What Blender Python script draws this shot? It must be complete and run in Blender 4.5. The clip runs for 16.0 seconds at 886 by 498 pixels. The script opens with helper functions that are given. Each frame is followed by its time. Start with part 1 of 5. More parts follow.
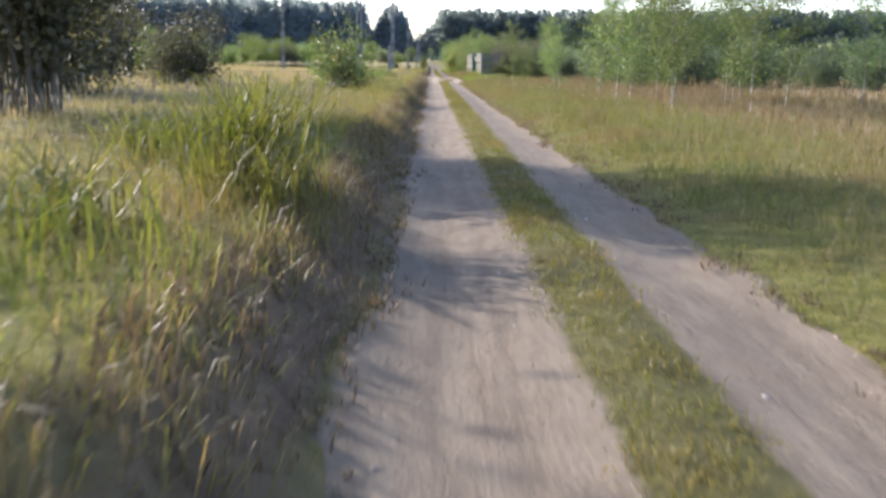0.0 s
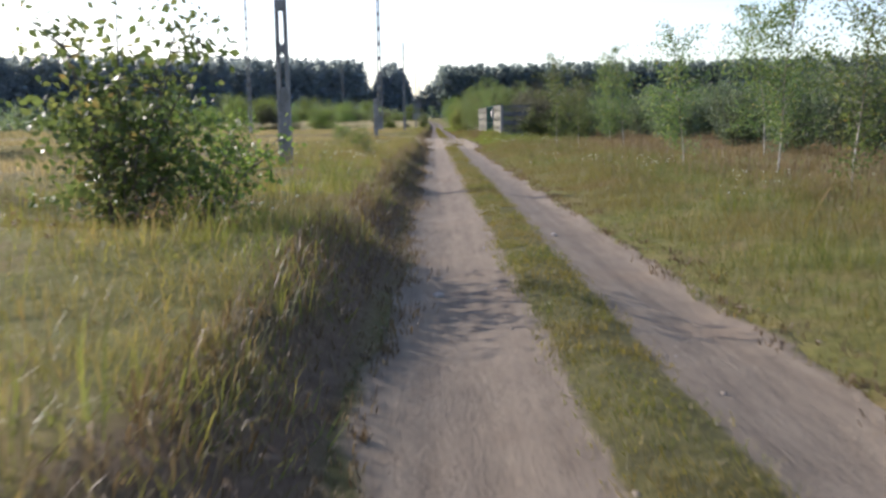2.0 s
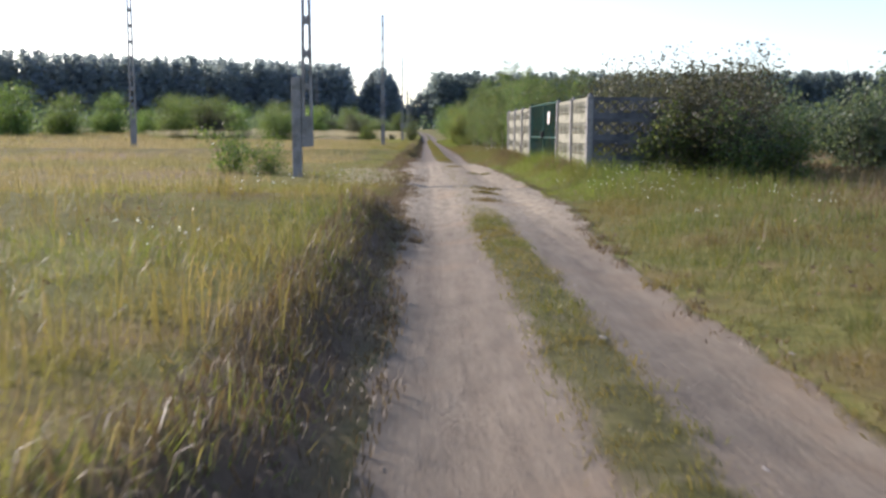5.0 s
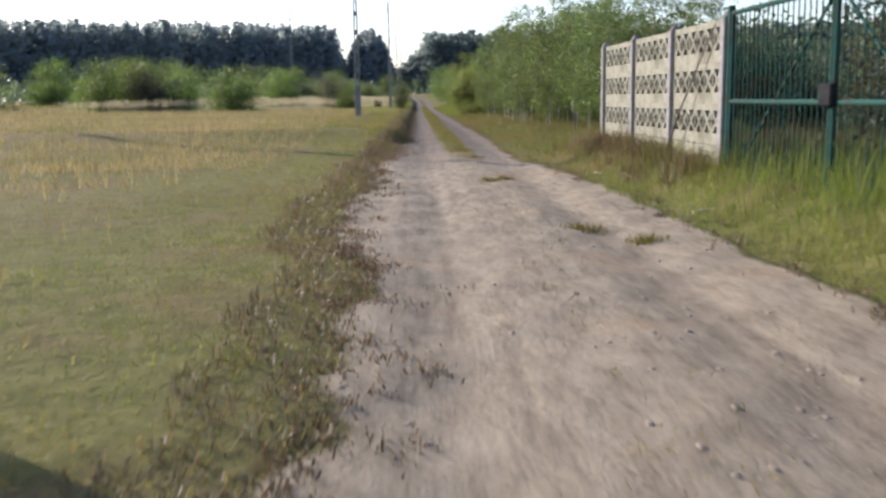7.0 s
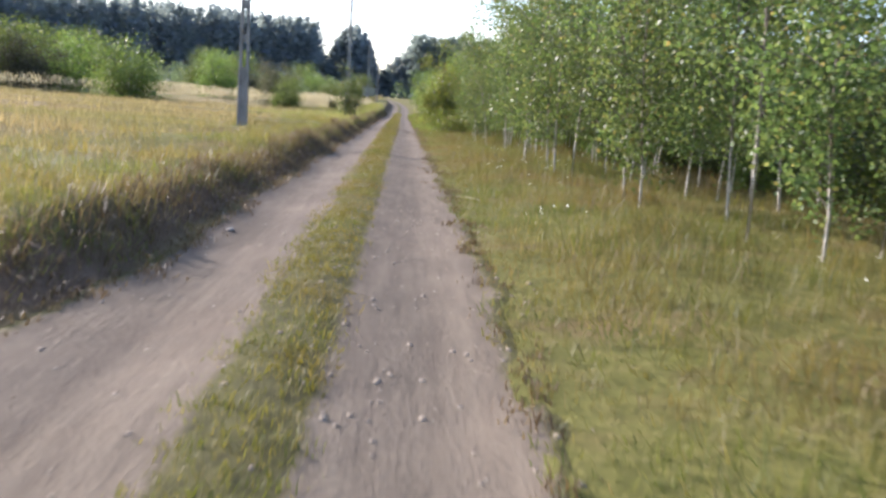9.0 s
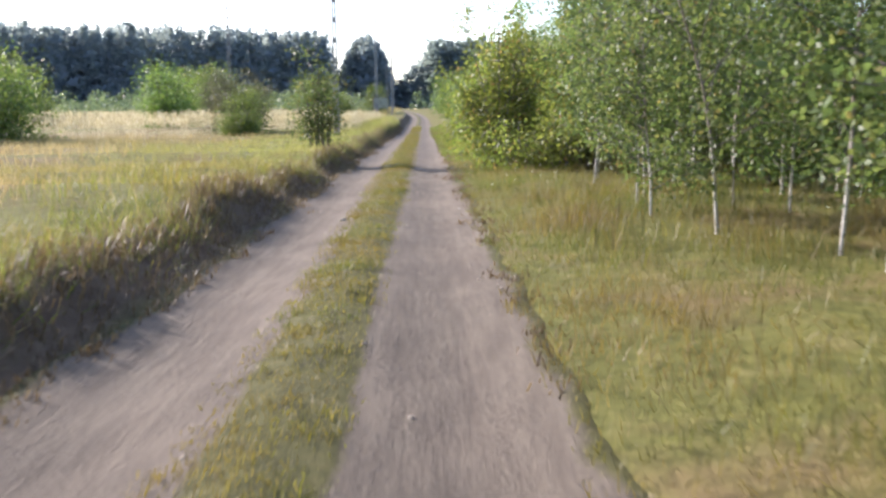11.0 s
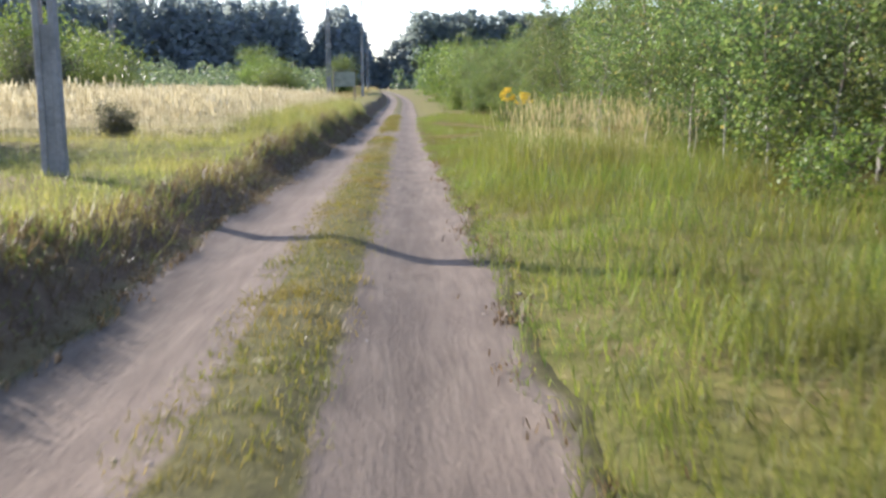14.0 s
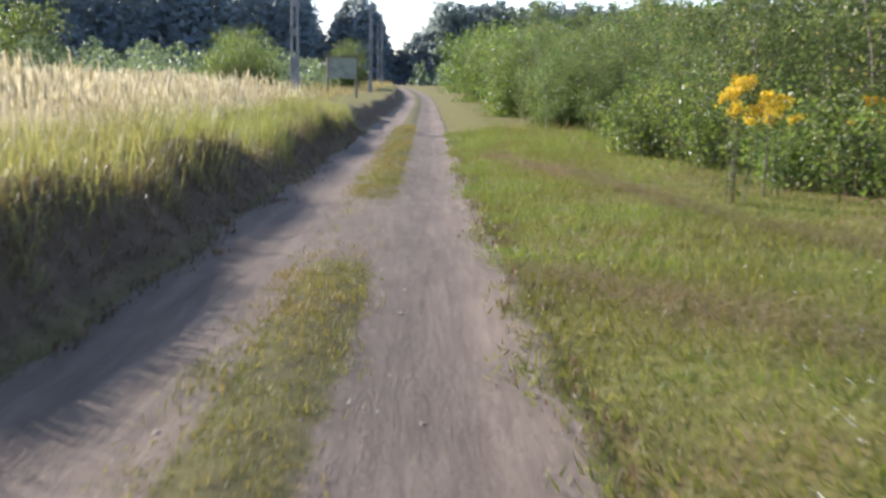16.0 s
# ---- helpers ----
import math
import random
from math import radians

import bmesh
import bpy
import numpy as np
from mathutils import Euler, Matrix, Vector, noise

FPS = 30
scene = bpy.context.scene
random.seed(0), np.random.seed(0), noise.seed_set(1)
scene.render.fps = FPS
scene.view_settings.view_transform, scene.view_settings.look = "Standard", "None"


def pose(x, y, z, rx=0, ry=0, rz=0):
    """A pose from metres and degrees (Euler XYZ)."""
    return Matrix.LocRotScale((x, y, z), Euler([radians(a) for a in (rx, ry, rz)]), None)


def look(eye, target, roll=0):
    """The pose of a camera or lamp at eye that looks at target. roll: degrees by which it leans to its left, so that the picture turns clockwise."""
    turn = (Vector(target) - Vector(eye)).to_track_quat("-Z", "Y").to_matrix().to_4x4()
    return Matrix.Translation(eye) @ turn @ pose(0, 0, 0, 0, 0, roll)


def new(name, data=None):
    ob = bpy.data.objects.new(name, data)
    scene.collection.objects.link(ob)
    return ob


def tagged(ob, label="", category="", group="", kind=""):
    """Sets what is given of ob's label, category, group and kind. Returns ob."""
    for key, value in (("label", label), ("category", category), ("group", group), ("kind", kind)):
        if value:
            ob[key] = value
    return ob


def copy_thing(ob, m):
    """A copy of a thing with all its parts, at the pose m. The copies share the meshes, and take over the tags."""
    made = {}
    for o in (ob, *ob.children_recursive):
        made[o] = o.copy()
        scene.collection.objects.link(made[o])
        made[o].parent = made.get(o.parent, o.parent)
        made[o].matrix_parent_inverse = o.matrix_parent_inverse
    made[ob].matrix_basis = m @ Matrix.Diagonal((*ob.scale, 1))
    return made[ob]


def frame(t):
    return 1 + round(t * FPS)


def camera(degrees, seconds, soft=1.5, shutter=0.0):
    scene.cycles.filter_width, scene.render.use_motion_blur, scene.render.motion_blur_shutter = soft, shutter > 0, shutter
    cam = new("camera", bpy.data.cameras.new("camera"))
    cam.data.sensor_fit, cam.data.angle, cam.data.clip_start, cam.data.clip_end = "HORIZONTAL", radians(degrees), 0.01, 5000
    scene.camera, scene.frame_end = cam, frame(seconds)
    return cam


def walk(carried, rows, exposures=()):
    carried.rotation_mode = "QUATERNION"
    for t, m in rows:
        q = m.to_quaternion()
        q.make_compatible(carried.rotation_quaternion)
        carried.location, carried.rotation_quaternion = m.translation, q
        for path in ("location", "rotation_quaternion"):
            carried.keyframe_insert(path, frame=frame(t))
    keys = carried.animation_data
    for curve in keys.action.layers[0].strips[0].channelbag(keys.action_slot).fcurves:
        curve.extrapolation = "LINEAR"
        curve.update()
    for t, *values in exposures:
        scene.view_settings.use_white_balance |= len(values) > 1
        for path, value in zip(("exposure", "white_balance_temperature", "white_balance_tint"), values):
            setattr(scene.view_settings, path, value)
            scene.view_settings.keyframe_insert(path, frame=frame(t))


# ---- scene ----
cam = camera(52.0, 16.0, soft=2.7, shutter=0.12)
# seconds, x, y, z, yaw (left), pitch, lean (picture clockwise)
PATH = [
    (0, -0.920, 0.000, 1.200, -0.84, -11.49, 0.60),
    (0.5, -0.920, 5.000, 1.200, -2.58, -6.65, 0.90),
    (1, -0.920, 10.000, 1.200, -2.07, -7.93, 2.70),
    (1.5, -0.920, 15.000, 1.200, 0.27, -7.56, 0.40),
    (2, -0.920, 20.000, 1.200, -0.51, -7.95, -0.90),
    (2.5, -0.920, 25.000, 1.200, -1.56, -7.95, 1.00),
    (3, -0.920, 30.000, 1.200, -0.34, -7.63, 0.80),
    (3.5, -0.920, 35.000, 1.200, -0.37, -9.46, -0.30),
    (4, -0.920, 40.000, 1.200, -1.13, -8.27, 0.30),
    (4.2, -0.920, 42.000, 1.200, -1.17, -6.32, 0.30),
    (6.3, -1.000, 63.000, 1.200, -1.76, -9.14, 0.50),
    (6.5, -1.000, 65.000, 1.200, -2.48, -8.98, 0.50),
    (7, -1.000, 70.000, 1.200, -1.46, -9.44, -1.00),
    (7.5, -0.750, 74.500, 1.200, -3.33, -7.33, -3.60),
    (7.7, -0.600, 76.300, 1.210, -5.30, -5.70, -2.60),
    (8, -0.350, 79.100, 1.350, -6.14, -12.51, -1.50),
    (8.5, 0.100, 84.000, 1.200, -5.99, -9.43, 2.80),
    (9, 0.420, 89.400, 1.200, -3.08, -8.90, 4.00),
    (9.5, 0.500, 94.800, 1.200, 0.31, -8.17, 1.50),
    (10, 0.500, 100.000, 1.200, -0.62, -8.81, -0.80),
    (10.2, 0.500, 102.000, 1.200, -1.12, -9.11, -0.80),
    (12.3, 0.500, 123.000, 1.200, -0.25, -7.12, 0.00),
    (12.5, 0.500, 125.000, 1.200, -0.18, -7.43, 0.30),
    (13, 0.500, 130.000, 1.200, -0.28, -9.59, 0.50),
    (13.5, 0.500, 135.000, 1.200, -1.68, -6.51, 0.30),
    (14, 0.500, 140.000, 1.200, -2.28, -9.60, 0.00),
    (14.5, 0.500, 145.000, 1.200, -2.15, -9.28, 1.20),
    (15, 0.500, 150.000, 1.200, -1.97, -6.59, 1.50),
    (15.5, 0.500, 155.000, 1.200, -0.72, -7.76, 1.00),
    (16, 0.500, 160.000, 1.200, -1.21, -9.75, 1.30),
]
walk(cam, [(t, pose(x, y, z, 90, 0, yaw) @ pose(0, 0, 0, pitch) @ pose(0, 0, 0, 0, 0, lean))
           for t, x, y, z, yaw, pitch, lean in PATH],
     [(0, 1.45, 6130, 20), (0.5, 1.65, 6130, 20), (1, 1.15, 6130, 20), (1.5, 1.05, 6130, 20), (2, 0.83, 6130, 20), (2.5, 0.80, 6130, 20), (3, 0.72, 6130, 20), (3.5, 0.67, 6130, 20), (4, 0.93, 6130, 20), (6.5, 0.75, 6130, 20), (7, 0.77, 6130, 20), (7.5, 0.75, 6130, 20), (8, 0.52, 6130, 20), (8.5, 0.90, 6130, 20), (9, 1.35, 6130, 20), (9.5, 1.58, 6130, 20), (10, 1.53, 6130, 20), (12.5, 1.62, 6130, 20), (13, 1.73, 6130, 20), (13.5, 1.70, 6130, 20), (14, 1.50, 6130, 20), (14.5, 1.47, 6130, 20), (15, 1.75, 6130, 20), (15.5, 1.45, 6130, 20), (16, 1.38, 6130, 20)])

# ---- light ----
SUN_AZ, SUN_EL = 51.0, 26.0          # degrees left of the road's direction, above the horizon
world = bpy.data.worlds.new("sky")
scene.world = world
world.use_nodes = True
wn = world.node_tree
sky = wn.nodes.new("ShaderNodeTexSky")
sky.sky_type = "NISHITA"
sky.sun_disc = False
sky.sun_elevation = radians(SUN_EL)
sky.sun_rotation = radians(-SUN_AZ)
sky.air_density, sky.dust_density, sky.ozone_density = 1.0, 1.1, 1.6
wn.links.new(sky.outputs[0], wn.nodes["Background"].inputs[0])
wn.nodes["Background"].inputs[1].default_value = 0.15
sun = new("sun", bpy.data.lights.new("sun", "SUN"))
sun.data.energy, sun.data.angle, sun.data.color = 4.2, radians(0.6), (1.0, 0.93, 0.80)
az, el = radians(SUN_AZ), radians(SUN_EL)
sun_way = Vector((-math.sin(az) * math.cos(el), math.cos(az) * math.cos(el), math.sin(el)))
sun.matrix_world = look(sun_way * 300, (0, 0, 0))

rng = np.random.default_rng(7)


# ---- materials ----
def nodes_of(name):
    m = bpy.data.materials.new(name)
    m.use_nodes = True
    nt = m.node_tree
    return m, nt, nt.nodes["Principled BSDF"]


def ramp(nt, fac, stops):
    r = nt.nodes.new("ShaderNodeValToRGB")
    while len(r.color_ramp.elements) < len(stops):
        r.color_ramp.elements.new(0.5)
    for e, (p, c) in zip(r.color_ramp.elements, stops):
        e.position, e.color = p, (*c, 1)
    nt.links.new(fac, r.inputs[0])
    return r.outputs[0]


def noise_node(nt, scale, detail=4, rough=0.6, coords=None, stretch=None):
    if coords is None:
        coords = nt.nodes.new("ShaderNodeTexCoord").outputs["Object"]
    if stretch:
        mp = nt.nodes.new("ShaderNodeMapping")
        mp.inputs["Scale"].default_value = stretch
        nt.links.new(coords, mp.inputs[0])
        coords = mp.outputs[0]
    n = nt.nodes.new("ShaderNodeTexNoise")
    n.inputs["Scale"].default_value = scale
    n.inputs["Detail"].default_value = detail
    n.inputs["Roughness"].default_value = rough
    nt.links.new(coords, n.inputs["Vector"])
    return n.outputs["Fac"]


def mix(nt, fac, a, b, kind="MIX"):
    n = nt.nodes.new("ShaderNodeMix")
    n.data_type, n.blend_type = "RGBA", kind
    for sock, v in ((n.inputs[0], fac), (n.inputs[6], a), (n.inputs[7], b)):
        if hasattr(v, "is_output"):
            nt.links.new(v, sock)
        elif isinstance(v, tuple):
            sock.default_value = (*v, 1)
        else:
            sock.default_value = v
    return n.outputs[2]


def maths(nt, op, a, b=0.0, clamp=False):
    n = nt.nodes.new("ShaderNodeMath")
    n.operation, n.use_clamp = op, clamp
    for sock, v in zip(n.inputs, (a, b)):
        if hasattr(v, "is_output"):
            nt.links.new(v, sock)
        else:
            sock.default_value = v
    return n.outputs[0]


def bump(nt, bsdf, height, strength=0.4, distance=0.02):
    b = nt.nodes.new("ShaderNodeBump")
    b.inputs["Strength"].default_value = strength
    b.inputs["Distance"].default_value = distance
    nt.links.new(height, b.inputs["Height"])
    nt.links.new(b.outputs[0], bsdf.inputs["Normal"])


def surface(name, dark, light, scale=6.0, rough=0.8, stain=None, stain_scale=0.8, relief=0.3, metal=0.0, stretch=None, spec=0.5):
    """A plain surface with fine grain and larger stains."""
    m, nt, b = nodes_of(name)
    n1 = noise_node(nt, scale, 6, stretch=stretch)
    col = ramp(nt, n1, [(0.3, dark), (0.7, light)])
    if stain:
        n2 = noise_node(nt, stain_scale, 5, 0.65)
        f = ramp(nt, n2, [(0.48, (0, 0, 0)), (0.62, (1, 1, 1))])
        col = mix(nt, f, col, stain)
    nt.links.new(col, b.inputs["Base Color"])
    b.inputs["Roughness"].default_value = rough
    b.inputs["Metallic"].default_value = metal
    b.inputs["Specular IOR Level"].default_value = spec
    if relief:
        bump(nt, b, noise_node(nt, scale * 3, 5), relief, 0.01)
    return m


def leaf_material(name, stops, through_light=0.45, patch=None, patch_scale=0.35, rough=0.5, spec=0.3, tint=(1.0, 1.0, 0.72)):
    """Thin leaves and blades: colour varies from leaf to leaf and in patches, light passes through."""
    m, nt, b = nodes_of(name)
    island = nt.nodes.new("ShaderNodeNewGeometry").outputs["Random Per Island"]
    col = ramp(nt, island, stops)
    if patch:
        pf = ramp(nt, noise_node(nt, patch_scale, 3), [(0.42, (0, 0, 0)), (0.60, (1, 1, 1))])
        col = mix(nt, pf, col, mix(nt, 0.65, col, patch))
    oi = nt.nodes.new("ShaderNodeObjectInfo").outputs["Random"]
    hsv = nt.nodes.new("ShaderNodeHueSaturation")
    nt.links.new(col, hsv.inputs["Color"])
    nt.links.new(maths(nt, "ADD", maths(nt, "MULTIPLY", oi, 0.5), 0.75), hsv.inputs["Value"])
    nt.links.new(maths(nt, "ADD", maths(nt, "MULTIPLY", oi, 0.03), 0.485), hsv.inputs["Hue"])
    nt.links.new(hsv.outputs[0], b.inputs["Base Color"])
    b.inputs["Roughness"].default_value = rough
    b.inputs["Specular IOR Level"].default_value = spec
    tr = nt.nodes.new("ShaderNodeBsdfTranslucent")
    nt.links.new(mix(nt, 1.0, hsv.outputs[0], tint, "MULTIPLY"), tr.inputs[0])
    ms = nt.nodes.new("ShaderNodeMixShader")
    ms.inputs[0].default_value = through_light
    nt.links.new(b.outputs[0], ms.inputs[1])
    nt.links.new(tr.outputs[0], ms.inputs[2])
    nt.links.new(ms.outputs[0], nt.nodes["Material Output"].inputs[0])
    return m


GREEN = [(0.0, (0.105, 0.132, 0.030)), (0.45, (0.160, 0.184, 0.042)), (0.76, (0.215, 0.215, 0.068)), (0.88, (0.240, 0.175, 0.095)), (1.0, (0.36, 0.29, 0.16))]
m_grass_left = leaf_material("verge grass yellow green", GREEN, 0.54, (0.22, 0.145, 0.075), 0.45, tint=(1.0, 0.97, 0.60))
m_grass_fresh = leaf_material("fresh green grass", [(0.0, (0.108, 0.172, 0.036)), (0.5, (0.175, 0.252, 0.054)), (0.9, (0.250, 0.29, 0.09)), (1.0, (0.37, 0.31, 0.16))],
                              0.55, (0.17, 0.145, 0.05), 0.5, tint=(1.0, 1.0, 0.5))
m_grass_meadow = leaf_material("light meadow grass", [(0.0, (0.130, 0.155, 0.040)), (0.5, (0.200, 0.215, 0.062)), (0.85, (0.275, 0.265, 0.10)), (1.0, (0.40, 0.34, 0.20))], 0.56, (0.26, 0.21, 0.10), 0.5, tint=(1.0, 1.0, 0.62))
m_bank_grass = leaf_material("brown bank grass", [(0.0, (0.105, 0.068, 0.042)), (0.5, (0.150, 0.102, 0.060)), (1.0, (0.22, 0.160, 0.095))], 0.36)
m_grass_right = leaf_material("verge grass green", [(0.0, (0.092, 0.122, 0.032)), (0.5, (0.142, 0.166, 0.046)), (0.82, (0.20, 0.192, 0.070)), (1.0, (0.30, 0.235, 0.12))],
                              0.48, (0.23, 0.150, 0.075), 0.40, tint=(1.0, 1.0, 0.55))
m_grass_mid = leaf_material("short worn grass", [(0.0, (0.088, 0.098, 0.024)), (0.5, (0.140, 0.142, 0.034)), (0.8, (0.185, 0.145, 0.055)), (1.0, (0.25, 0.19, 0.085))], 0.48, (0.20, 0.125, 0.055), 0.7, tint=(1.0, 1.0, 0.5))
m_field = leaf_material("dry field grass", [(0.0, (0.185, 0.130, 0.075)), (0.5, (0.27, 0.195, 0.115)), (1.0, (0.37, 0.275, 0.175))], 0.46, (0.165, 0.155, 0.06), 0.12)
m_straw = leaf_material("pale reed straw", [(0.0, (0.48, 0.43, 0.27)), (0.5, (0.64, 0.595, 0.41)), (1.0, (0.83, 0.80, 0.64))], 0.55, tint=(1.0, 0.97, 0.80))
m_tan_straw = leaf_material("tan reed straw", [(0.0, (0.33, 0.26, 0.15)), (0.5, (0.46, 0.385, 0.24)), (1.0, (0.60, 0.53, 0.36))], 0.5, tint=(1.0, 0.95, 0.75))
m_birch_leaf = leaf_material("birch leaves", [(0.0, (0.082, 0.126, 0.046)), (0.6, (0.132, 0.186, 0.064)), (0.95, (0.205, 0.238, 0.086)), (1.0, (0.34, 0.26, 0.10))], 0.56, None, 0.4, 0.42, 0.28)
m_bush_leaf = leaf_material("bush leaves", [(0.0, (0.085, 0.135, 0.035)), (0.6, (0.14, 0.20, 0.048)), (1.0, (0.21, 0.25, 0.065))], 0.52, None, 0.4, 0.45, 0.35)
m_broad_leaf = leaf_material("broad glossy leaves", [(0.0, (0.120, 0.172, 0.040)), (0.6, (0.185, 0.240, 0.055)), (0.94, (0.29, 0.325, 0.08)), (1.0, (0.44, 0.28, 0.12))], 0.66, None, 0.4, 0.38, 0.4)
# Paler, greyer green than the near bushes: haze put into the leaf colour.
m_hazy_leaf = leaf_material("thicket leaves tinted for haze", [(0.0, (0.095, 0.13, 0.085)), (0.6, (0.13, 0.17, 0.10)), (1.0, (0.18, 0.215, 0.115))], 0.52)
# Lightened towards purple-brown: the colour carries the glare veil over these bushes.
m_dark_leaf = leaf_material("dark shrub leaves", [(0.0, (0.060, 0.062, 0.040)), (0.6, (0.090, 0.090, 0.055)), (1.0, (0.13, 0.125, 0.07))], 0.45)
# Lightened and blued: the needle colour stands in for distance haze.
m_hazy_pine = leaf_material("pine needles tinted for haze", [(0.0, (0.215, 0.265, 0.330)), (0.7, (0.265, 0.315, 0.375)), (1.0, (0.30, 0.345, 0.39))], 0.72, None, 0.4, 0.7, 0.1)
m_yellow = leaf_material("goldenrod flowers", [(0.0, (0.62, 0.43, 0.03)), (1.0, (0.85, 0.66, 0.05))], 0.4)
m_white_flower = leaf_material("white flower heads", [(0.0, (0.62, 0.62, 0.56)), (1.0, (0.85, 0.85, 0.80))], 0.3)
m_seed_brown = leaf_material("brown dry seed heads", [(0.0, (0.10, 0.06, 0.04)), (1.0, (0.24, 0.16, 0.10))], 0.3)
m_grey_seed = leaf_material("pale grey dry seed heads", [(0.0, (0.30, 0.25, 0.20)), (1.0, (0.52, 0.46, 0.40))], 0.4)
m_bark_grey = surface("grey brown bark", (0.06, 0.05, 0.04), (0.17, 0.15, 0.12), 14, 0.9, None, 1, 0.6, stretch=(1, 1, 0.2))
m_concrete = surface("weathered grey concrete", (0.20, 0.19, 0.18), (0.31, 0.29, 0.27), 18, 0.9, (0.15, 0.14, 0.125), 1.6, 0.5)
m_panel = surface("pale cast concrete panels", (0.225, 0.215, 0.160), (0.325, 0.310, 0.235), 16, 0.9, (0.165, 0.158, 0.110), 2.2, 0.6, spec=0.2)
# Darker copy of the panel concrete: the return's shade is put into its colour.
m_shaded_panel = surface("stained concrete panels darkened for shade", (0.12, 0.12, 0.125), (0.17, 0.17, 0.175), 16, 0.9, (0.08, 0.08, 0.085), 1.3, 0.5, spec=0.2)
m_green_paint = surface("dull green painted steel", (0.014, 0.055, 0.044), (0.026, 0.085, 0.066), 10, 0.85, (0.04, 0.045, 0.032), 3.0, 0.15, spec=0.15)
m_lock = surface("black lock box paint", (0.012, 0.013, 0.013), (0.03, 0.03, 0.03), 10, 0.9, spec=0.1)
m_paper = surface("torn white sheet", (0.70, 0.68, 0.64), (0.84, 0.83, 0.80), 5, 0.6, (0.42, 0.30, 0.20), 3.5, 0.1)
m_wood = surface("old grey wood", (0.09, 0.07, 0.055), (0.22, 0.18, 0.14), 9, 0.85, None, 1, 0.5, stretch=(4, 4, 0.5))
m_board = surface("faded board face", (0.20, 0.21, 0.16), (0.30, 0.30, 0.23), 4, 0.7, (0.16, 0.15, 0.11), 2.0, 0.1)
m_stone = surface("pale field stone", (0.22, 0.19, 0.16), (0.38, 0.34, 0.29), 12, 0.9, None, 1, 0.5)
m_clod = surface("dry clods of soil", (0.19, 0.15, 0.11), (0.32, 0.26, 0.19), 20, 0.95, None, 1, 0.6)


def birch_bark():
    m, nt, b = nodes_of("white birch bark")
    n = noise_node(nt, 9, 4, 0.7, stretch=(1.2, 1.2, 5.0))
    col = ramp(nt, n, [(0.36, (0.05, 0.045, 0.04)), (0.44, (0.42, 0.385, 0.33)), (0.75, (0.64, 0.59, 0.51))])
    split = nt.nodes.new("ShaderNodeSeparateXYZ")
    nt.links.new(nt.nodes.new("ShaderNodeTexCoord").outputs["Object"], split.inputs[0])
    young = maths(nt, "ADD", maths(nt, "MULTIPLY", split.outputs[2], 1.35), maths(nt, "MULTIPLY", maths(nt, "SUBTRACT", noise_node(nt, 3, 4), 0.5), 1.6))
    young = ramp(nt, maths(nt, "MULTIPLY", young, 0.4), [(0.30, (0, 0, 0)), (0.62, (1, 1, 1))])
    col = mix(nt, maths(nt, "MULTIPLY", young, 0.85), col, (0.15, 0.115, 0.085))        # the young upper bark is still brown
    nt.links.new(col, b.inputs["Base Color"])
    b.inputs["Roughness"].default_value = 0.75
    return m


m_birch_bark = birch_bark()


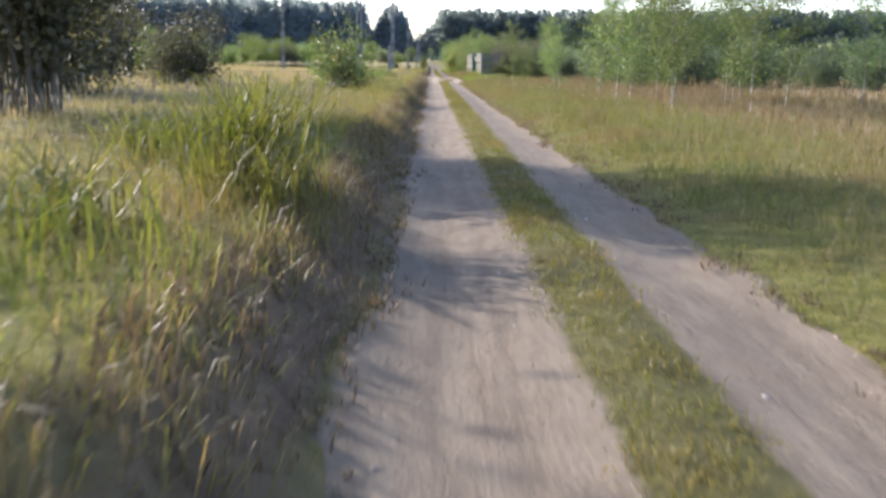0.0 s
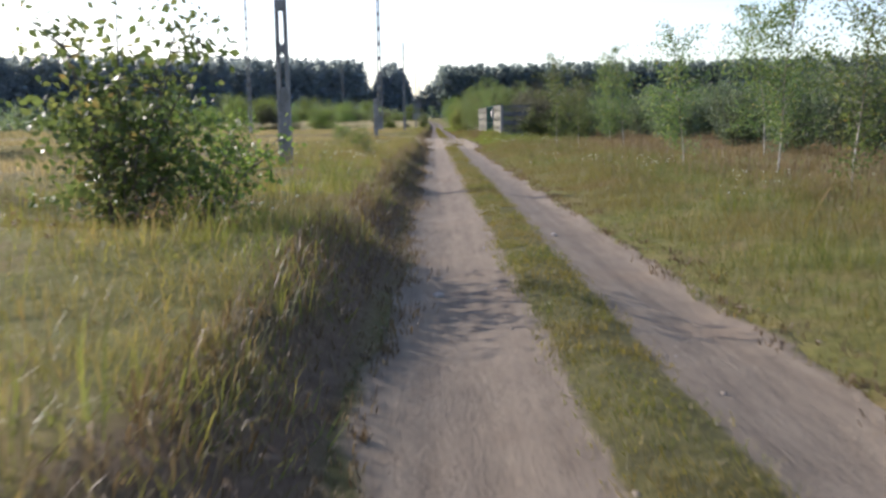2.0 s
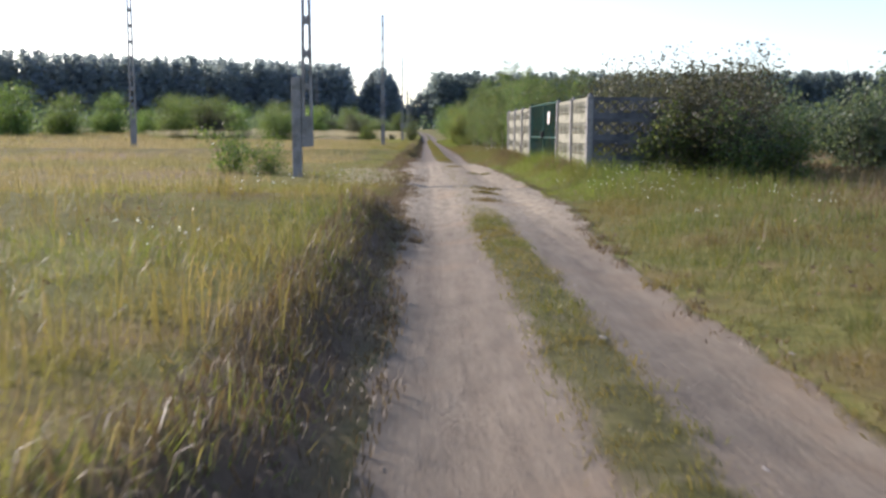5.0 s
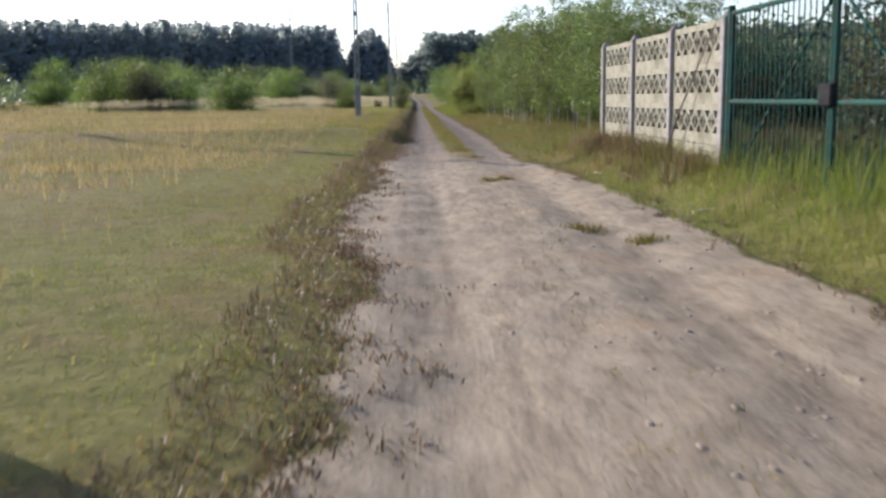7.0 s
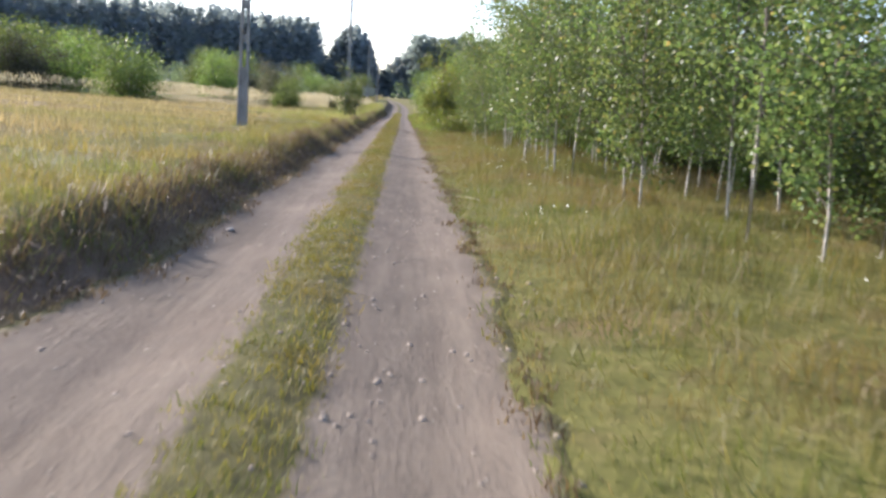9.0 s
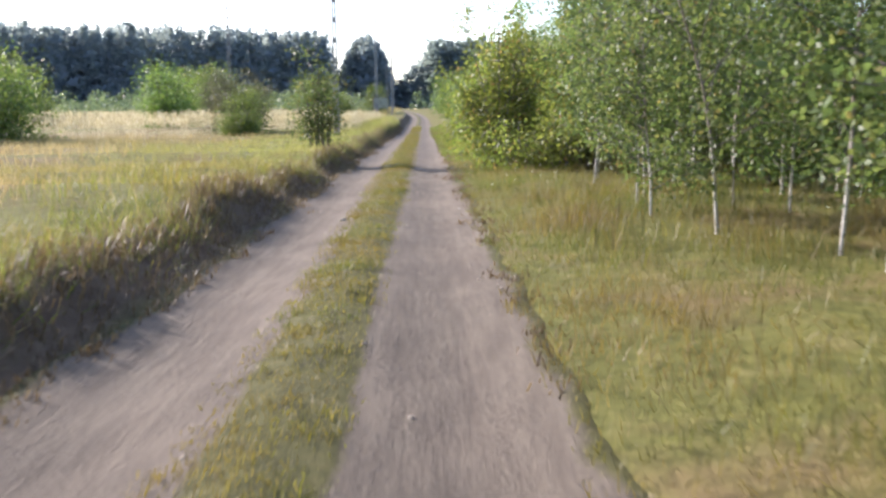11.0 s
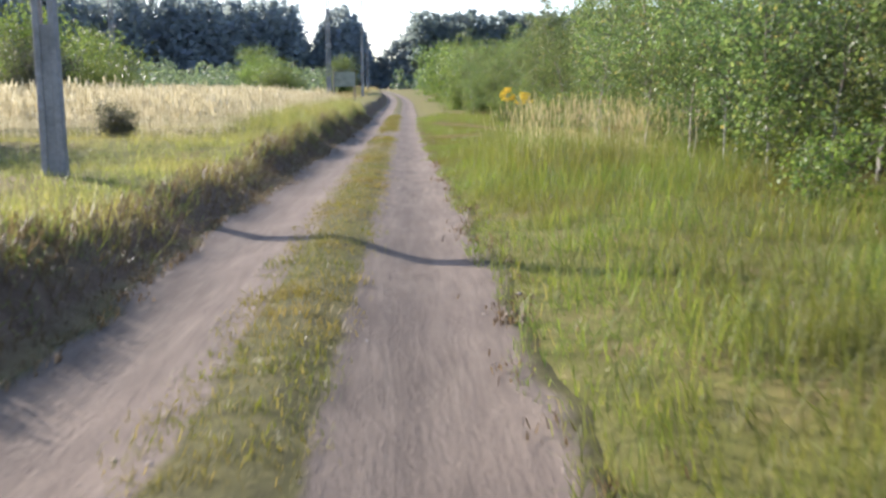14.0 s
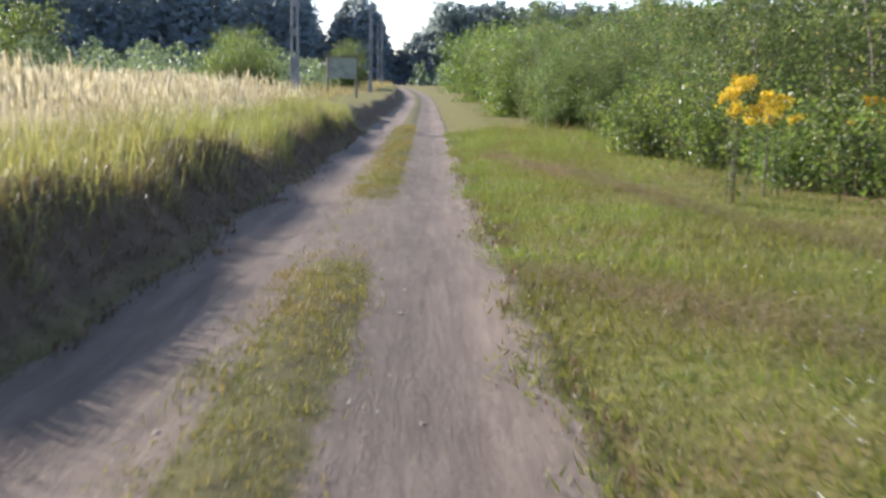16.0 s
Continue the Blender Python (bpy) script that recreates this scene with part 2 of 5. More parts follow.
def sand_material():
    """Dry sandy road: the worn tracks are pale, the crown and edges darker with old grass."""
    m, nt, b = nodes_of("dry sandy track")
    at = nt.nodes.new("ShaderNodeAttribute")
    at.attribute_name = "worn"
    wear = maths(nt, "ADD", at.outputs["Fac"], maths(nt, "MULTIPLY", maths(nt, "SUBTRACT", noise_node(nt, 2.2, 6, 0.7), 0.5), 1.1))
    wear = ramp(nt, wear, [(0.32, (0, 0, 0)), (0.62, (1, 1, 1))])
    fine = noise_node(nt, 26, 6, 0.7)
    lines = noise_node(nt, 3.0, 5, 0.65, stretch=(3.4, 0.42, 1))
    sand = ramp(nt, lines, [(0.28, (0.098, 0.077, 0.056)), (0.5, (0.138, 0.109, 0.080)), (0.72, (0.182, 0.146, 0.107))])
    sand = mix(nt, maths(nt, "MULTIPLY", fine, 0.45), sand, (0.10, 0.083, 0.072))
    patch = ramp(nt, noise_node(nt, 0.5, 4), [(0.45, (0, 0, 0)), (0.7, (1, 1, 1))])
    sand = mix(nt, maths(nt, "MULTIPLY", patch, 0.35), sand, (0.23, 0.18, 0.135))
    damp = ramp(nt, noise_node(nt, 0.9, 5, 0.7), [(0.50, (0, 0, 0)), (0.68, (1, 1, 1))])
    sand = mix(nt, maths(nt, "MULTIPLY", damp, 0.4), sand, (0.10, 0.079, 0.063))
    dry = nt.nodes.new("ShaderNodeAttribute")
    dry.attribute_name = "dry"
    streak = noise_node(nt, 1.0, 5, 0.65, stretch=(6.5, 0.55, 1))
    rut = nt.nodes.new("ShaderNodeAttribute")
    rut.attribute_name = "rut"
    loose = ramp(nt, noise_node(nt, 4.0, 7, 0.7, stretch=(2.0, 0.6, 1)), [(0.30, (0.165, 0.130, 0.088)), (0.5, (0.262, 0.213, 0.148)), (0.7, (0.335, 0.278, 0.198))])
    ochre = ramp(nt, noise_node(nt, 0.8, 4), [(0.55, (0, 0, 0)), (0.70, (1, 1, 1))])
    loose = mix(nt, maths(nt, "MULTIPLY", ochre, 0.5), loose, (0.34, 0.225, 0.125))
    sand = mix(nt, dry.outputs["Fac"], sand, loose)
    pale = ramp(nt, streak, [(0.52, (0, 0, 0)), (0.70, (1, 1, 1))])
    sand = mix(nt, maths(nt, "MULTIPLY", pale, 0.30), sand, (0.245, 0.198, 0.145))
    dim = ramp(nt, streak, [(0.30, (1, 1, 1)), (0.47, (0, 0, 0))])
    sand = mix(nt, maths(nt, "MULTIPLY", dim, 0.38), sand, (0.088, 0.068, 0.052))
    pressed = maths(nt, "MULTIPLY", rut.outputs["Fac"], maths(nt, "ADD", maths(nt, "MULTIPLY", noise_node(nt, 1.3, 5, 0.7), 1.3), -0.15), True)
    sand = mix(nt, pressed, sand, (0.080, 0.062, 0.048))
    soil = ramp(nt, noise_node(nt, 7, 6, 0.7), [(0.3, (0.050, 0.045, 0.018)), (0.55, (0.092, 0.084, 0.028)), (0.75, (0.14, 0.115, 0.050))])
    nt.links.new(mix(nt, wear, soil, sand), b.inputs["Base Color"])
    b.inputs["Roughness"].default_value = 0.95
    b.inputs["Specular IOR Level"].default_value = 0.15
    bump(nt, b, maths(nt, "ADD", maths(nt, "MULTIPLY", streak, 0.45), maths(nt, "MULTIPLY", fine, 0.5)), 0.9, 0.035)
    return m


def ground_material():
    m, nt, b = nodes_of("meadow ground")
    n1 = noise_node(nt, 3.5, 7, 0.75)
    n2 = noise_node(nt, 0.09, 4, 0.6)
    away = nt.nodes.new("ShaderNodeAttribute")
    away.attribute_name = "away"
    low = ramp(nt, n1, [(0.3, (0.07, 0.072, 0.020)), (0.55, (0.135, 0.128, 0.036)), (0.75, (0.20, 0.165, 0.07))])
    brown = ramp(nt, noise_node(nt, 0.6, 5, 0.65), [(0.50, (0, 0, 0)), (0.66, (1, 1, 1))])
    low = mix(nt, maths(nt, "MULTIPLY", brown, 0.75), low, (0.165, 0.112, 0.055))
    dry = ramp(nt, n1, [(0.3, (0.14, 0.100, 0.055)), (0.6, (0.24, 0.172, 0.10)), (0.8, (0.32, 0.24, 0.15))])
    col = mix(nt, maths(nt, "MULTIPLY", ramp(nt, n2, [(0.4, (0, 0, 0)), (0.62, (1, 1, 1))]), away.outputs["Fac"]), low, dry)
    at = nt.nodes.new("ShaderNodeAttribute")
    at.attribute_name = "bare"
    soil = ramp(nt, n1, [(0.3, (0.085, 0.055, 0.036)), (0.7, (0.18, 0.125, 0.080))])
    nt.links.new(mix(nt, at.outputs["Fac"], col, soil), b.inputs["Base Color"])
    b.inputs["Roughness"].default_value = 0.95
    b.inputs["Specular IOR Level"].default_value = 0.1
    bump(nt, b, n1, 0.8, 0.08)
    return m


m_sand, m_ground = sand_material(), ground_material()


# ---- building helpers ----
def part(name, bm, material, parent=None, label=""):
    me = bpy.data.meshes.new(name)
    bm.to_mesh(me)
    bm.free()
    me.materials.append(material)
    ob = new(name, me)
    ob.parent = parent
    return tagged(ob, label)


def tri_mesh(name, verts, tris, material, parent=None, smooth=False):
    """A mesh object straight from arrays of corners and triangles."""
    me = bpy.data.meshes.new(name)
    verts, tris = np.asarray(verts, np.float32), np.asarray(tris, np.int32)
    me.vertices.add(len(verts))
    me.vertices.foreach_set("co", verts.ravel())
    me.loops.add(tris.size)
    me.loops.foreach_set("vertex_index", tris.ravel())
    me.polygons.add(len(tris))
    me.polygons.foreach_set("loop_start", np.arange(0, tris.size, 3, dtype=np.int32))
    me.update(calc_edges=True)
    if smooth:
        me.polygons.foreach_set("use_smooth", np.ones(len(tris), bool))
    me.materials.append(material)
    ob = new(name, me)
    ob.parent = parent
    return ob


def share(name, me, parent, m):
    """A piece that shares its mesh with its like."""
    ob = new(name, me)
    ob.parent = parent
    ob.matrix_basis = m
    return ob


def box(bm, c, s, rot=None):
    """A box with its centre at c and sizes s, turned by rot."""
    m = Matrix.Translation(c) @ (rot if rot else Matrix()) @ Matrix.Diagonal((*s, 1))
    return bmesh.ops.create_cube(bm, size=1.0, matrix=m)["verts"]


def bevel(bm, width, segments=1):
    bmesh.ops.bevel(bm, geom=list(bm.edges), offset=width, segments=segments, affect="EDGES", clamp_overlap=True)


def smooth01(a, b, v):
    t = np.clip((v - a) / (b - a), 0, 1)
    return t * t * (3 - 2 * t)


def wavy(x, y, s=1.0, k=0.0):
    """A cheap smooth unevenness from a few waves, about -1 to 1."""
    return (np.sin(x * 0.9 * s + 1.3 + k) * np.cos(y * 0.7 * s + 0.4 * k) + 0.6 * np.sin(x * 2.1 * s - y * 1.7 * s + k)
            + 0.4 * np.cos(x * 3.7 * s + y * 4.3 * s + 2 * k)) / 2.0


def road_mid(y):
    """The road runs straight, and bends a little to the left near the forest."""
    return -9.0 * smooth01(210, 395, y) ** 1.3


def left_edge(y):
    return -1.25 - 0.03 * smooth01(84, 92, y) - 0.17 * smooth01(60, 66, y) * (1 - smooth01(84, 90, y)) - 0.34 * smooth01(75, 79, y) * (1 - smooth01(90, 96, y)) + (0.09 + 0.10 * open_stretch(y)) * wavy(y * 0.0, y * 1.3) + 0.16 * open_stretch(y) * wavy(y * 0.0 + 5, y * 3.1)


def right_edge(y):
    return 1.00 + 0.12 * smooth01(90, 97, y) + 0.52 * smooth01(58, 66, y) * (1 - smooth01(81, 89, y)) + 0.08 * wavy(y * 0.0 + 2, y * 1.1)


def rise(y):
    return 2.5 * smooth01(165, 370, y)


def open_stretch(y):
    """1 along the trodden, open stretch at the gate."""
    return smooth01(62, 70, y) * (1 - smooth01(84, 92, y))


def left_bank(y):
    return (0.33 - 0.30 * smooth01(62, 70, y) * (1 - smooth01(88, 98, y)) + 0.20 * smooth01(155, 162, y)) * (1 + 0.35 * np.sin(y * 0.9) * np.sin(y * 0.37 + 1))


def land(x, y):
    """Height of the meadow, with a low bank on either side of the road."""
    u = x - road_mid(y)
    h = rise(y) + left_bank(y) * smooth01(0.0, 0.62, left_edge(y) - u + 0.10 * wavy(x, y, 1.6)) + 0.13 * smooth01(0.1, 1.6, u - right_edge(y))
    h = h + 0.05 * wavy(x, y, 0.5) * (1 - smooth01(8, 13, np.abs(u))) * smooth01(0.2, 1.5, np.maximum(left_edge(y) - u, u - right_edge(y)))
    h = h + (0.24 + 0.06 * wavy(x, y, 0.9)) * smooth01(0.25, 1.0, u - right_edge(y)) * (1 - smooth01(4, 8, u)) * smooth01(66, 71, y) * (1 - smooth01(85, 91, y))
    return h + 0.5 * wavy(x, y, 0.05, 2.0) * smooth01(25, 90, np.abs(u))


def crown_patch(y):
    """1 where the grassy crown between the wheel tracks stands, 0 where it is worn away."""
    worn = smooth01(60, 66, y) * (1 - smooth01(86, 95, y))
    worn = worn + 0.4 * smooth01(38, 44, y) * (1 - smooth01(56, 60, y)) + 0.9 * smooth01(165.5, 167, y) * (1 - smooth01(169.5, 171, y)) + 0.5 * smooth01(157, 158.5, y) * (1 - smooth01(161, 162.5, y))
    return 1 - worn


def road_height(x, y):
    u = x - road_mid(y)
    h = rise(y) + 0.012
    h = h - 0.055 * np.exp(-((u + 0.83) / 0.34) ** 2) - 0.055 * np.exp(-((u - 0.66) / 0.34) ** 2)
    h = h + 0.035 * crown_patch(y) * np.exp(-((u + 0.07) / 0.22) ** 2)
    ruts = 0.016 * np.sin(x * 9.0 + 1.2 * np.sin(y * 0.21)) * wavy(x * 0.2, y, 0.35) + 0.016 * wavy(x, y, 3.2, 3.0)
    return h + 0.010 * wavy(x, y, 1.7) + 0.006 * wavy(x, y, 5.0, 1.0) + ruts * open_stretch(y)


# ---- ground and road ----
def strip_grid(xs, ys):
    gx, gy = np.meshgrid(xs, ys)
    nx, ny = len(xs), len(ys)
    i = np.arange(nx * ny).reshape(ny, nx)
    a, b, c, d = i[:-1, :-1].ravel(), i[:-1, 1:].ravel(), i[1:, 1:].ravel(), i[1:, :-1].ravel()
    return gx.ravel(), gy.ravel(), np.r_[np.c_[a, b, c], np.c_[a, c, d]]


gxs = np.r_[-2500, -1200, -600, -350, -220, -150, -110, np.arange(-90, -30, 4.0), np.arange(-30, -8, 1.0), np.arange(-8, 8.01, 0.2),
            np.arange(9, 30, 1.0), np.arange(30, 91, 4.0), 110, 150, 220, 350, 600, 1200, 2500]
gys = np.r_[-1500, -600, -250, -100, -50, -25, np.arange(-12, 200, 0.4), np.arange(200, 440, 3.0), 470, 520, 600, 800, 1200, 2500]
X, Y, T = strip_grid(gxs, gys)
Z = land(X, Y)
U = X - road_mid(Y)
inside = smooth01(0.0, 0.25, np.minimum(U - left_edge(Y), right_edge(Y) - U))
Z = Z - 0.10 * inside
ground = tri_mesh("ground", np.c_[X, Y, Z], T, m_ground, smooth=True)
# Mask of the brown strip on the lower left bank, fainter at the gate.
bare = smooth01(-0.1, 0.05, left_edge(Y) - U) * (1 - smooth01(0.3, 0.8, left_edge(Y) - U + 0.2 * wavy(X, Y, 2.0))) * (1 - 0.8 * open_stretch(Y))
attr = ground.data.attributes.new("away", "FLOAT", "POINT")
attr.data.foreach_set("value", smooth01(4, 9, np.abs(U)).astype(np.float32))
attr = ground.data.attributes.new("bare", "FLOAT", "POINT")
attr.data.foreach_set("value", bare.astype(np.float32))
tagged(ground, "meadow ground with dry yellow-green grass and low banks", "ground", kind="structure")

rxs = np.arange(-2.4, 2.41, 0.06)
rys = np.r_[-30, -20, np.arange(-10, 185, 0.16), np.arange(185, 430, 1.5)]
RX, RY, RT = strip_grid(rxs, rys)
RU = RX
RX = RX + road_mid(RY)
out = np.maximum(left_edge(RY) - RU, RU - right_edge(RY)) + 0.05 * wavy(RX, RY, 3.0)
RZ = road_height(RX, RY) - 0.30 * smooth01(0.0, 0.4, out)
road = tri_mesh("road", np.c_[RX, RY, RZ], RT, m_sand, smooth=True)
tagged(road, "rutted sandy dirt track with two pale wheel tracks", "dirt road", kind="structure")
worn = np.clip(1 - 1.15 * np.exp(-((RU + 0.07) / 0.25) ** 4) * crown_patch(RY) * (1 + 0.25 * wavy(RX * 0, RY, 0.8)), 0, 1)
worn = worn * smooth01(-0.12, 0.22, -out)
attr = road.data.attributes.new("worn", "FLOAT", "POINT")
attr.data.foreach_set("value", worn.astype(np.float32))
ruts = sum(k * np.exp(-((RU - c - 0.05 * np.sin(RY * 0.11 + c) - 0.02 * np.sin(RY * 0.7 + 3 * c)) / 0.065) ** 2) * smooth01(-0.5, 0.4, wavy(RY * 0 + 4 * c, RY, 0.25, c))
           for c, k in ((-0.86, 1.0), (-0.62, 0.7), (0.52, 0.6), (0.70, 0.9), (-1.05, 0.5)))
attr = road.data.attributes.new("rut", "FLOAT", "POINT")
attr.data.foreach_set("value", np.clip(0.75 * ruts, 0, 1).astype(np.float32))
attr = road.data.attributes.new("dry", "FLOAT", "POINT")
attr.data.foreach_set("value", np.clip(0.34 - 0.34 * smooth01(86, 100, RY) + smooth01(58, 69, RY) * (1 - smooth01(80, 93, RY)), 0, 1).astype(np.float32))


# ---- grass ----
def blades(x, y, z, h, w, lean, segments=2):
    """Grass blades as tapered, bent strips, each an island of its own."""
    n = len(x)
    a = rng.uniform(0, 2 * np.pi, n)
    d = rng.uniform(0, 2 * np.pi, n)
    wx, wy = np.cos(a) * w / 2, np.sin(a) * w / 2
    lx, ly = np.cos(d) * lean * h, np.sin(d) * lean * h
    base = np.c_[x, y, z]
    side = np.c_[wx, wy, 0 * wx]
    tip = base + np.c_[lx, ly, h * np.sqrt(np.maximum(0.15, 1 - lean ** 2))]
    if segments == 1:
        v = np.stack([base - side, base + side, tip], 1).reshape(-1, 3)
        return v, np.arange(3 * n).reshape(-1, 3)
    mid = base + np.c_[lx * 0.3, ly * 0.3, h * 0.6]
    v = np.stack([base - side, base + side, mid - side * 0.7, mid + side * 0.7, tip], 1).reshape(-1, 3)
    k = 5 * np.arange(n)[:, None]
    f = np.concatenate([k + np.array([[0, 1, 3]]), k + np.array([[0, 3, 2]]), k + np.array([[2, 3, 4]])], 1).reshape(-1, 3)
    return v, f


def join(parts):
    vs, fs, k = [], [], 0
    for v, f in parts:
        vs.append(v)
        fs.append(f + k)
        k += len(v)
    return np.concatenate(vs), np.concatenate(fs)


def tufted(n, x0, x1, y0, y1, tuft=0.13, per=14):
    """Places gathered in tufts over a stretch."""
    c = max(1, n // per)
    cx, cy = rng.uniform(x0, x1, c), rng.uniform(y0, y1, c)
    k = rng.integers(0, c, n)
    return cx[k] + rng.normal(0, tuft, n), cy[k] + rng.normal(0, tuft, n), rng.uniform(0.6, 1.25, c)[k]


def stuff(name, parts, material, label, category):
    v, f = join(parts)
    return tagged(tri_mesh(name, v, f, material), label, category, kind="stuff")


def along(n, y0, y1, reach, spread, tuft=0.12, per=14):
    """Places in tufts beside an edge, thicker near it: distance from the edge, y, and the tuft's vigour."""
    c = max(1, n // per)
    cu = spread * np.abs(rng.normal(0, 1, c)) + reach * rng.uniform(0, 1, c) * (rng.uniform(0, 1, c) < 0.55)
    cy = rng.uniform(y0, y1, c)
    k = rng.integers(0, c, n)
    return np.abs(cu[k] + rng.normal(0, tuft, n)), cy[k] + rng.normal(0, tuft, n), rng.uniform(0.55, 1.3, c)[k]


def meadow(x, y):
    """Uneven growth of the meadow: low hollows and rank swells."""
    return 1 + 0.30 * wavy(x, y, 0.8, 4.0) + 0.16 * wavy(x, y, 2.3, 1.0)


def verge_left(n, y0, y1, mat=False):
    u, y, s = along(n, y0, y1, 4.2, 1.1)
    low = smooth01(68, 72, y) * (1 - smooth01(88, 98, y))
    ragged = 0.30 - 0.2 * low + 0.16 * wavy(y * 0, y, 2.1) - 0.22 * low * (rng.uniform(0, 1, n) < 0.3)
    brown = smooth01(86, 92, y) * (1 - smooth01(122, 128, y)) * smooth01(0.9, 1.8, u)      # the dry field comes close to the bank here
    keep = (u > (ragged - 0.15 if mat else ragged)) & (rng.uniform(0, 1, n) > 0.62 * brown)
    u, y, s, low = u[keep], y[keep], s[keep], low[keep]
    x = left_edge(y) - u
    m = len(x)
    z = np.maximum(land(x, y), road_height(x, y) * (u < 0.05)) - 0.02
    if mat:
        h = 0.13 * s * meadow(x, y) * (1 - 0.35 * low) * rng.uniform(0.5, 1.3, m)
        return blades(x, y, z, h, rng.uniform(0.006, 0.014, m), rng.uniform(0.55, 0.98, m), 1)
    tall = 1.0 + 0.25 * (1 - smooth01(6, 10, y)) * smooth01(0.8, 1.6, u) + 1.3 * smooth01(155, 160, y) * (1 - smooth01(1.2, 2.2, u))      # rank grass at the very start and by the reeds
    h = (0.21 - 0.03 * smooth01(0.8, 2.4, u)) * s * meadow(x, y) * (1 - 0.62 * low) * tall * rng.uniform(0.45, 1.3, m)
    return blades(x, y, z, h, rng.uniform(0.003, 0.008, m), rng.uniform(0.25, 0.97, m))


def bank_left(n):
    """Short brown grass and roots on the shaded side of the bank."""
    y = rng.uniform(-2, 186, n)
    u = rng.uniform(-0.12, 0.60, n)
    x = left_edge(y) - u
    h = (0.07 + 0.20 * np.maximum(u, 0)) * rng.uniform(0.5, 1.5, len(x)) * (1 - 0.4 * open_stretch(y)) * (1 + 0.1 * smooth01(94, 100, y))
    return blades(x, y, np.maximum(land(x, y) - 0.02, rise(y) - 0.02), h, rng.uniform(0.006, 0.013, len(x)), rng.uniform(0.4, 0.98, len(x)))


def fresh_green(x, y):
    """Where the verge grows fresh and green: by the gate and along the last stretch."""
    v = smooth01(126, 138, y) + 0.9 * smooth01(64, 68, y) * (1 - smooth01(80, 86, y)) + 0.35 * wavy(x, y, 0.35, 5.0)
    return v + rng.uniform(-0.2, 0.2, len(x)) > 0.5


def verge_right(n, green, mat=False):
    u, y, s = along(n, -2, 186, 4.2, 1.1)
    x = right_edge(y) + u - 0.10 + 0.09 * wavy(y * 0, y, 2.6)
    keep = fresh_green(x, y) == green
    u, x, y, s = u[keep], x[keep], y[keep], s[keep]
    m = len(x)
    z = np.maximum(land(x, y), road_height(x, y) * (u < 0.12)) - 0.02
    mown = smooth01(157.5, 160.0, y) * (1 - smooth01(176, 182, y))
    rank = smooth01(148, 151, y) * (1 - smooth01(157.5, 159.5, y)) * smooth01(0.1, 0.7, u)
    grow = s * meadow(x, y) * (1 - 0.55 * mown) * (1 + 1.0 * rank)
    near = smooth01(0.0, 1.1, u)
    if mat:
        return blades(x, y, z, (0.07 + 0.07 * near) * grow * rng.uniform(0.5, 1.3, m), rng.uniform(0.006, 0.014, m), rng.uniform(0.55, 0.98, m), 1)
    h = (0.08 + 0.15 * near + 0.05 * smooth01(132, 140, y)) * grow * (1 + 0.9 * open_stretch(y) * near) * rng.uniform(0.45, 1.3, m)
    return blades(x, y, z, h, rng.uniform(0.003, 0.008, m), rng.uniform(0.25, 0.97, m))


def crown_grass(n, mat=False):
    x, y, s = tufted(n, -0.33, 0.17, -2, 190, 0.06, 18)
    edge = 0.07 * wavy(y * 0, y, 1.4, 0.7)
    keep = (rng.uniform(0, 1, n) < 0.05 + 0.95 * crown_patch(y)) & (x > -0.42 + edge) & (x < 0.27 + edge) & (wavy(x * 0, y, 1.1, 0.7) > -0.92)
    x, y, s = x[keep], y[keep], s[keep]
    m = len(x)
    x = np.where(y > 95, -0.12 + (x + 0.07) * (1.05 + 0.2 * smooth01(115, 128, y)), x)
    h = (0.04 if mat else 0.062) * s * (1 + 0.3 * wavy(x, y, 1.3)) * rng.uniform(0.5, 1.5, m)
    w = rng.uniform(0.005, 0.012, m) if mat else rng.uniform(0.003, 0.007, m)
    return blades(x, y, road_height(x, y) - 0.008, h, w, rng.uniform(0.5, 0.98, m), 1 if mat else 2)


def field(n, x0, x1, y0, y1, h0, w0, per=10, tuft=0.2):
    x, y, s = tufted(n, x0, x1, y0, y1, tuft, per)
    x = x + rng.normal(0, 1.1, n) * (np.abs(x) < 9)
    x = np.where(np.abs(x) < 3.6, np.sign(x) * rng.uniform(4, 12, n), x)
    h = h0 * s * rng.uniform(0.6, 1.3, n)
    return blades(x, y, land(x, y) - 0.03, h, w0 * rng.uniform(0.7, 1.4, n), rng.uniform(0.05, 0.6, n), 1)


stuff("verge_grass", [verge_left(130000, -2, 127), verge_left(130000, -2, 127, True)], m_grass_left, "uneven yellow-green verge grass along the track", "grass")
stuff("verge_grass", [verge_left(65000, 125, 186), verge_left(65000, 125, 186, True)], m_grass_meadow, "light green meadow grass along the bank", "grass")
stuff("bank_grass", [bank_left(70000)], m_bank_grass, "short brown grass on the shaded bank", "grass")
stuff("verge_grass", [verge_right(200000, False), verge_right(200000, False, True)], m_grass_right, "olive roadside grass with dry patches", "grass")
stuff("verge_grass", [verge_right(260000, True), verge_right(320000, True, True)], m_grass_fresh, "fresh green roadside grass", "grass")


def mown_grass(n):
    """Low cut grass of the clearing's edge."""
    y = rng.uniform(157, 180, n)
    u = np.abs(rng.normal(0, 1.7, n))
    x = right_edge(y) + u - 0.08 + 0.09 * wavy(y * 0, y, 2.6) + rng.normal(0, 0.09, n)
    z = np.maximum(land(x, y), road_height(x, y) * (u < 0.30)) - 0.012
    return blades(x, y, z, 0.065 * meadow(x, y) * rng.uniform(0.4, 1.6, n), rng.uniform(0.007, 0.016, n), rng.uniform(0.4, 0.98, n), 1)


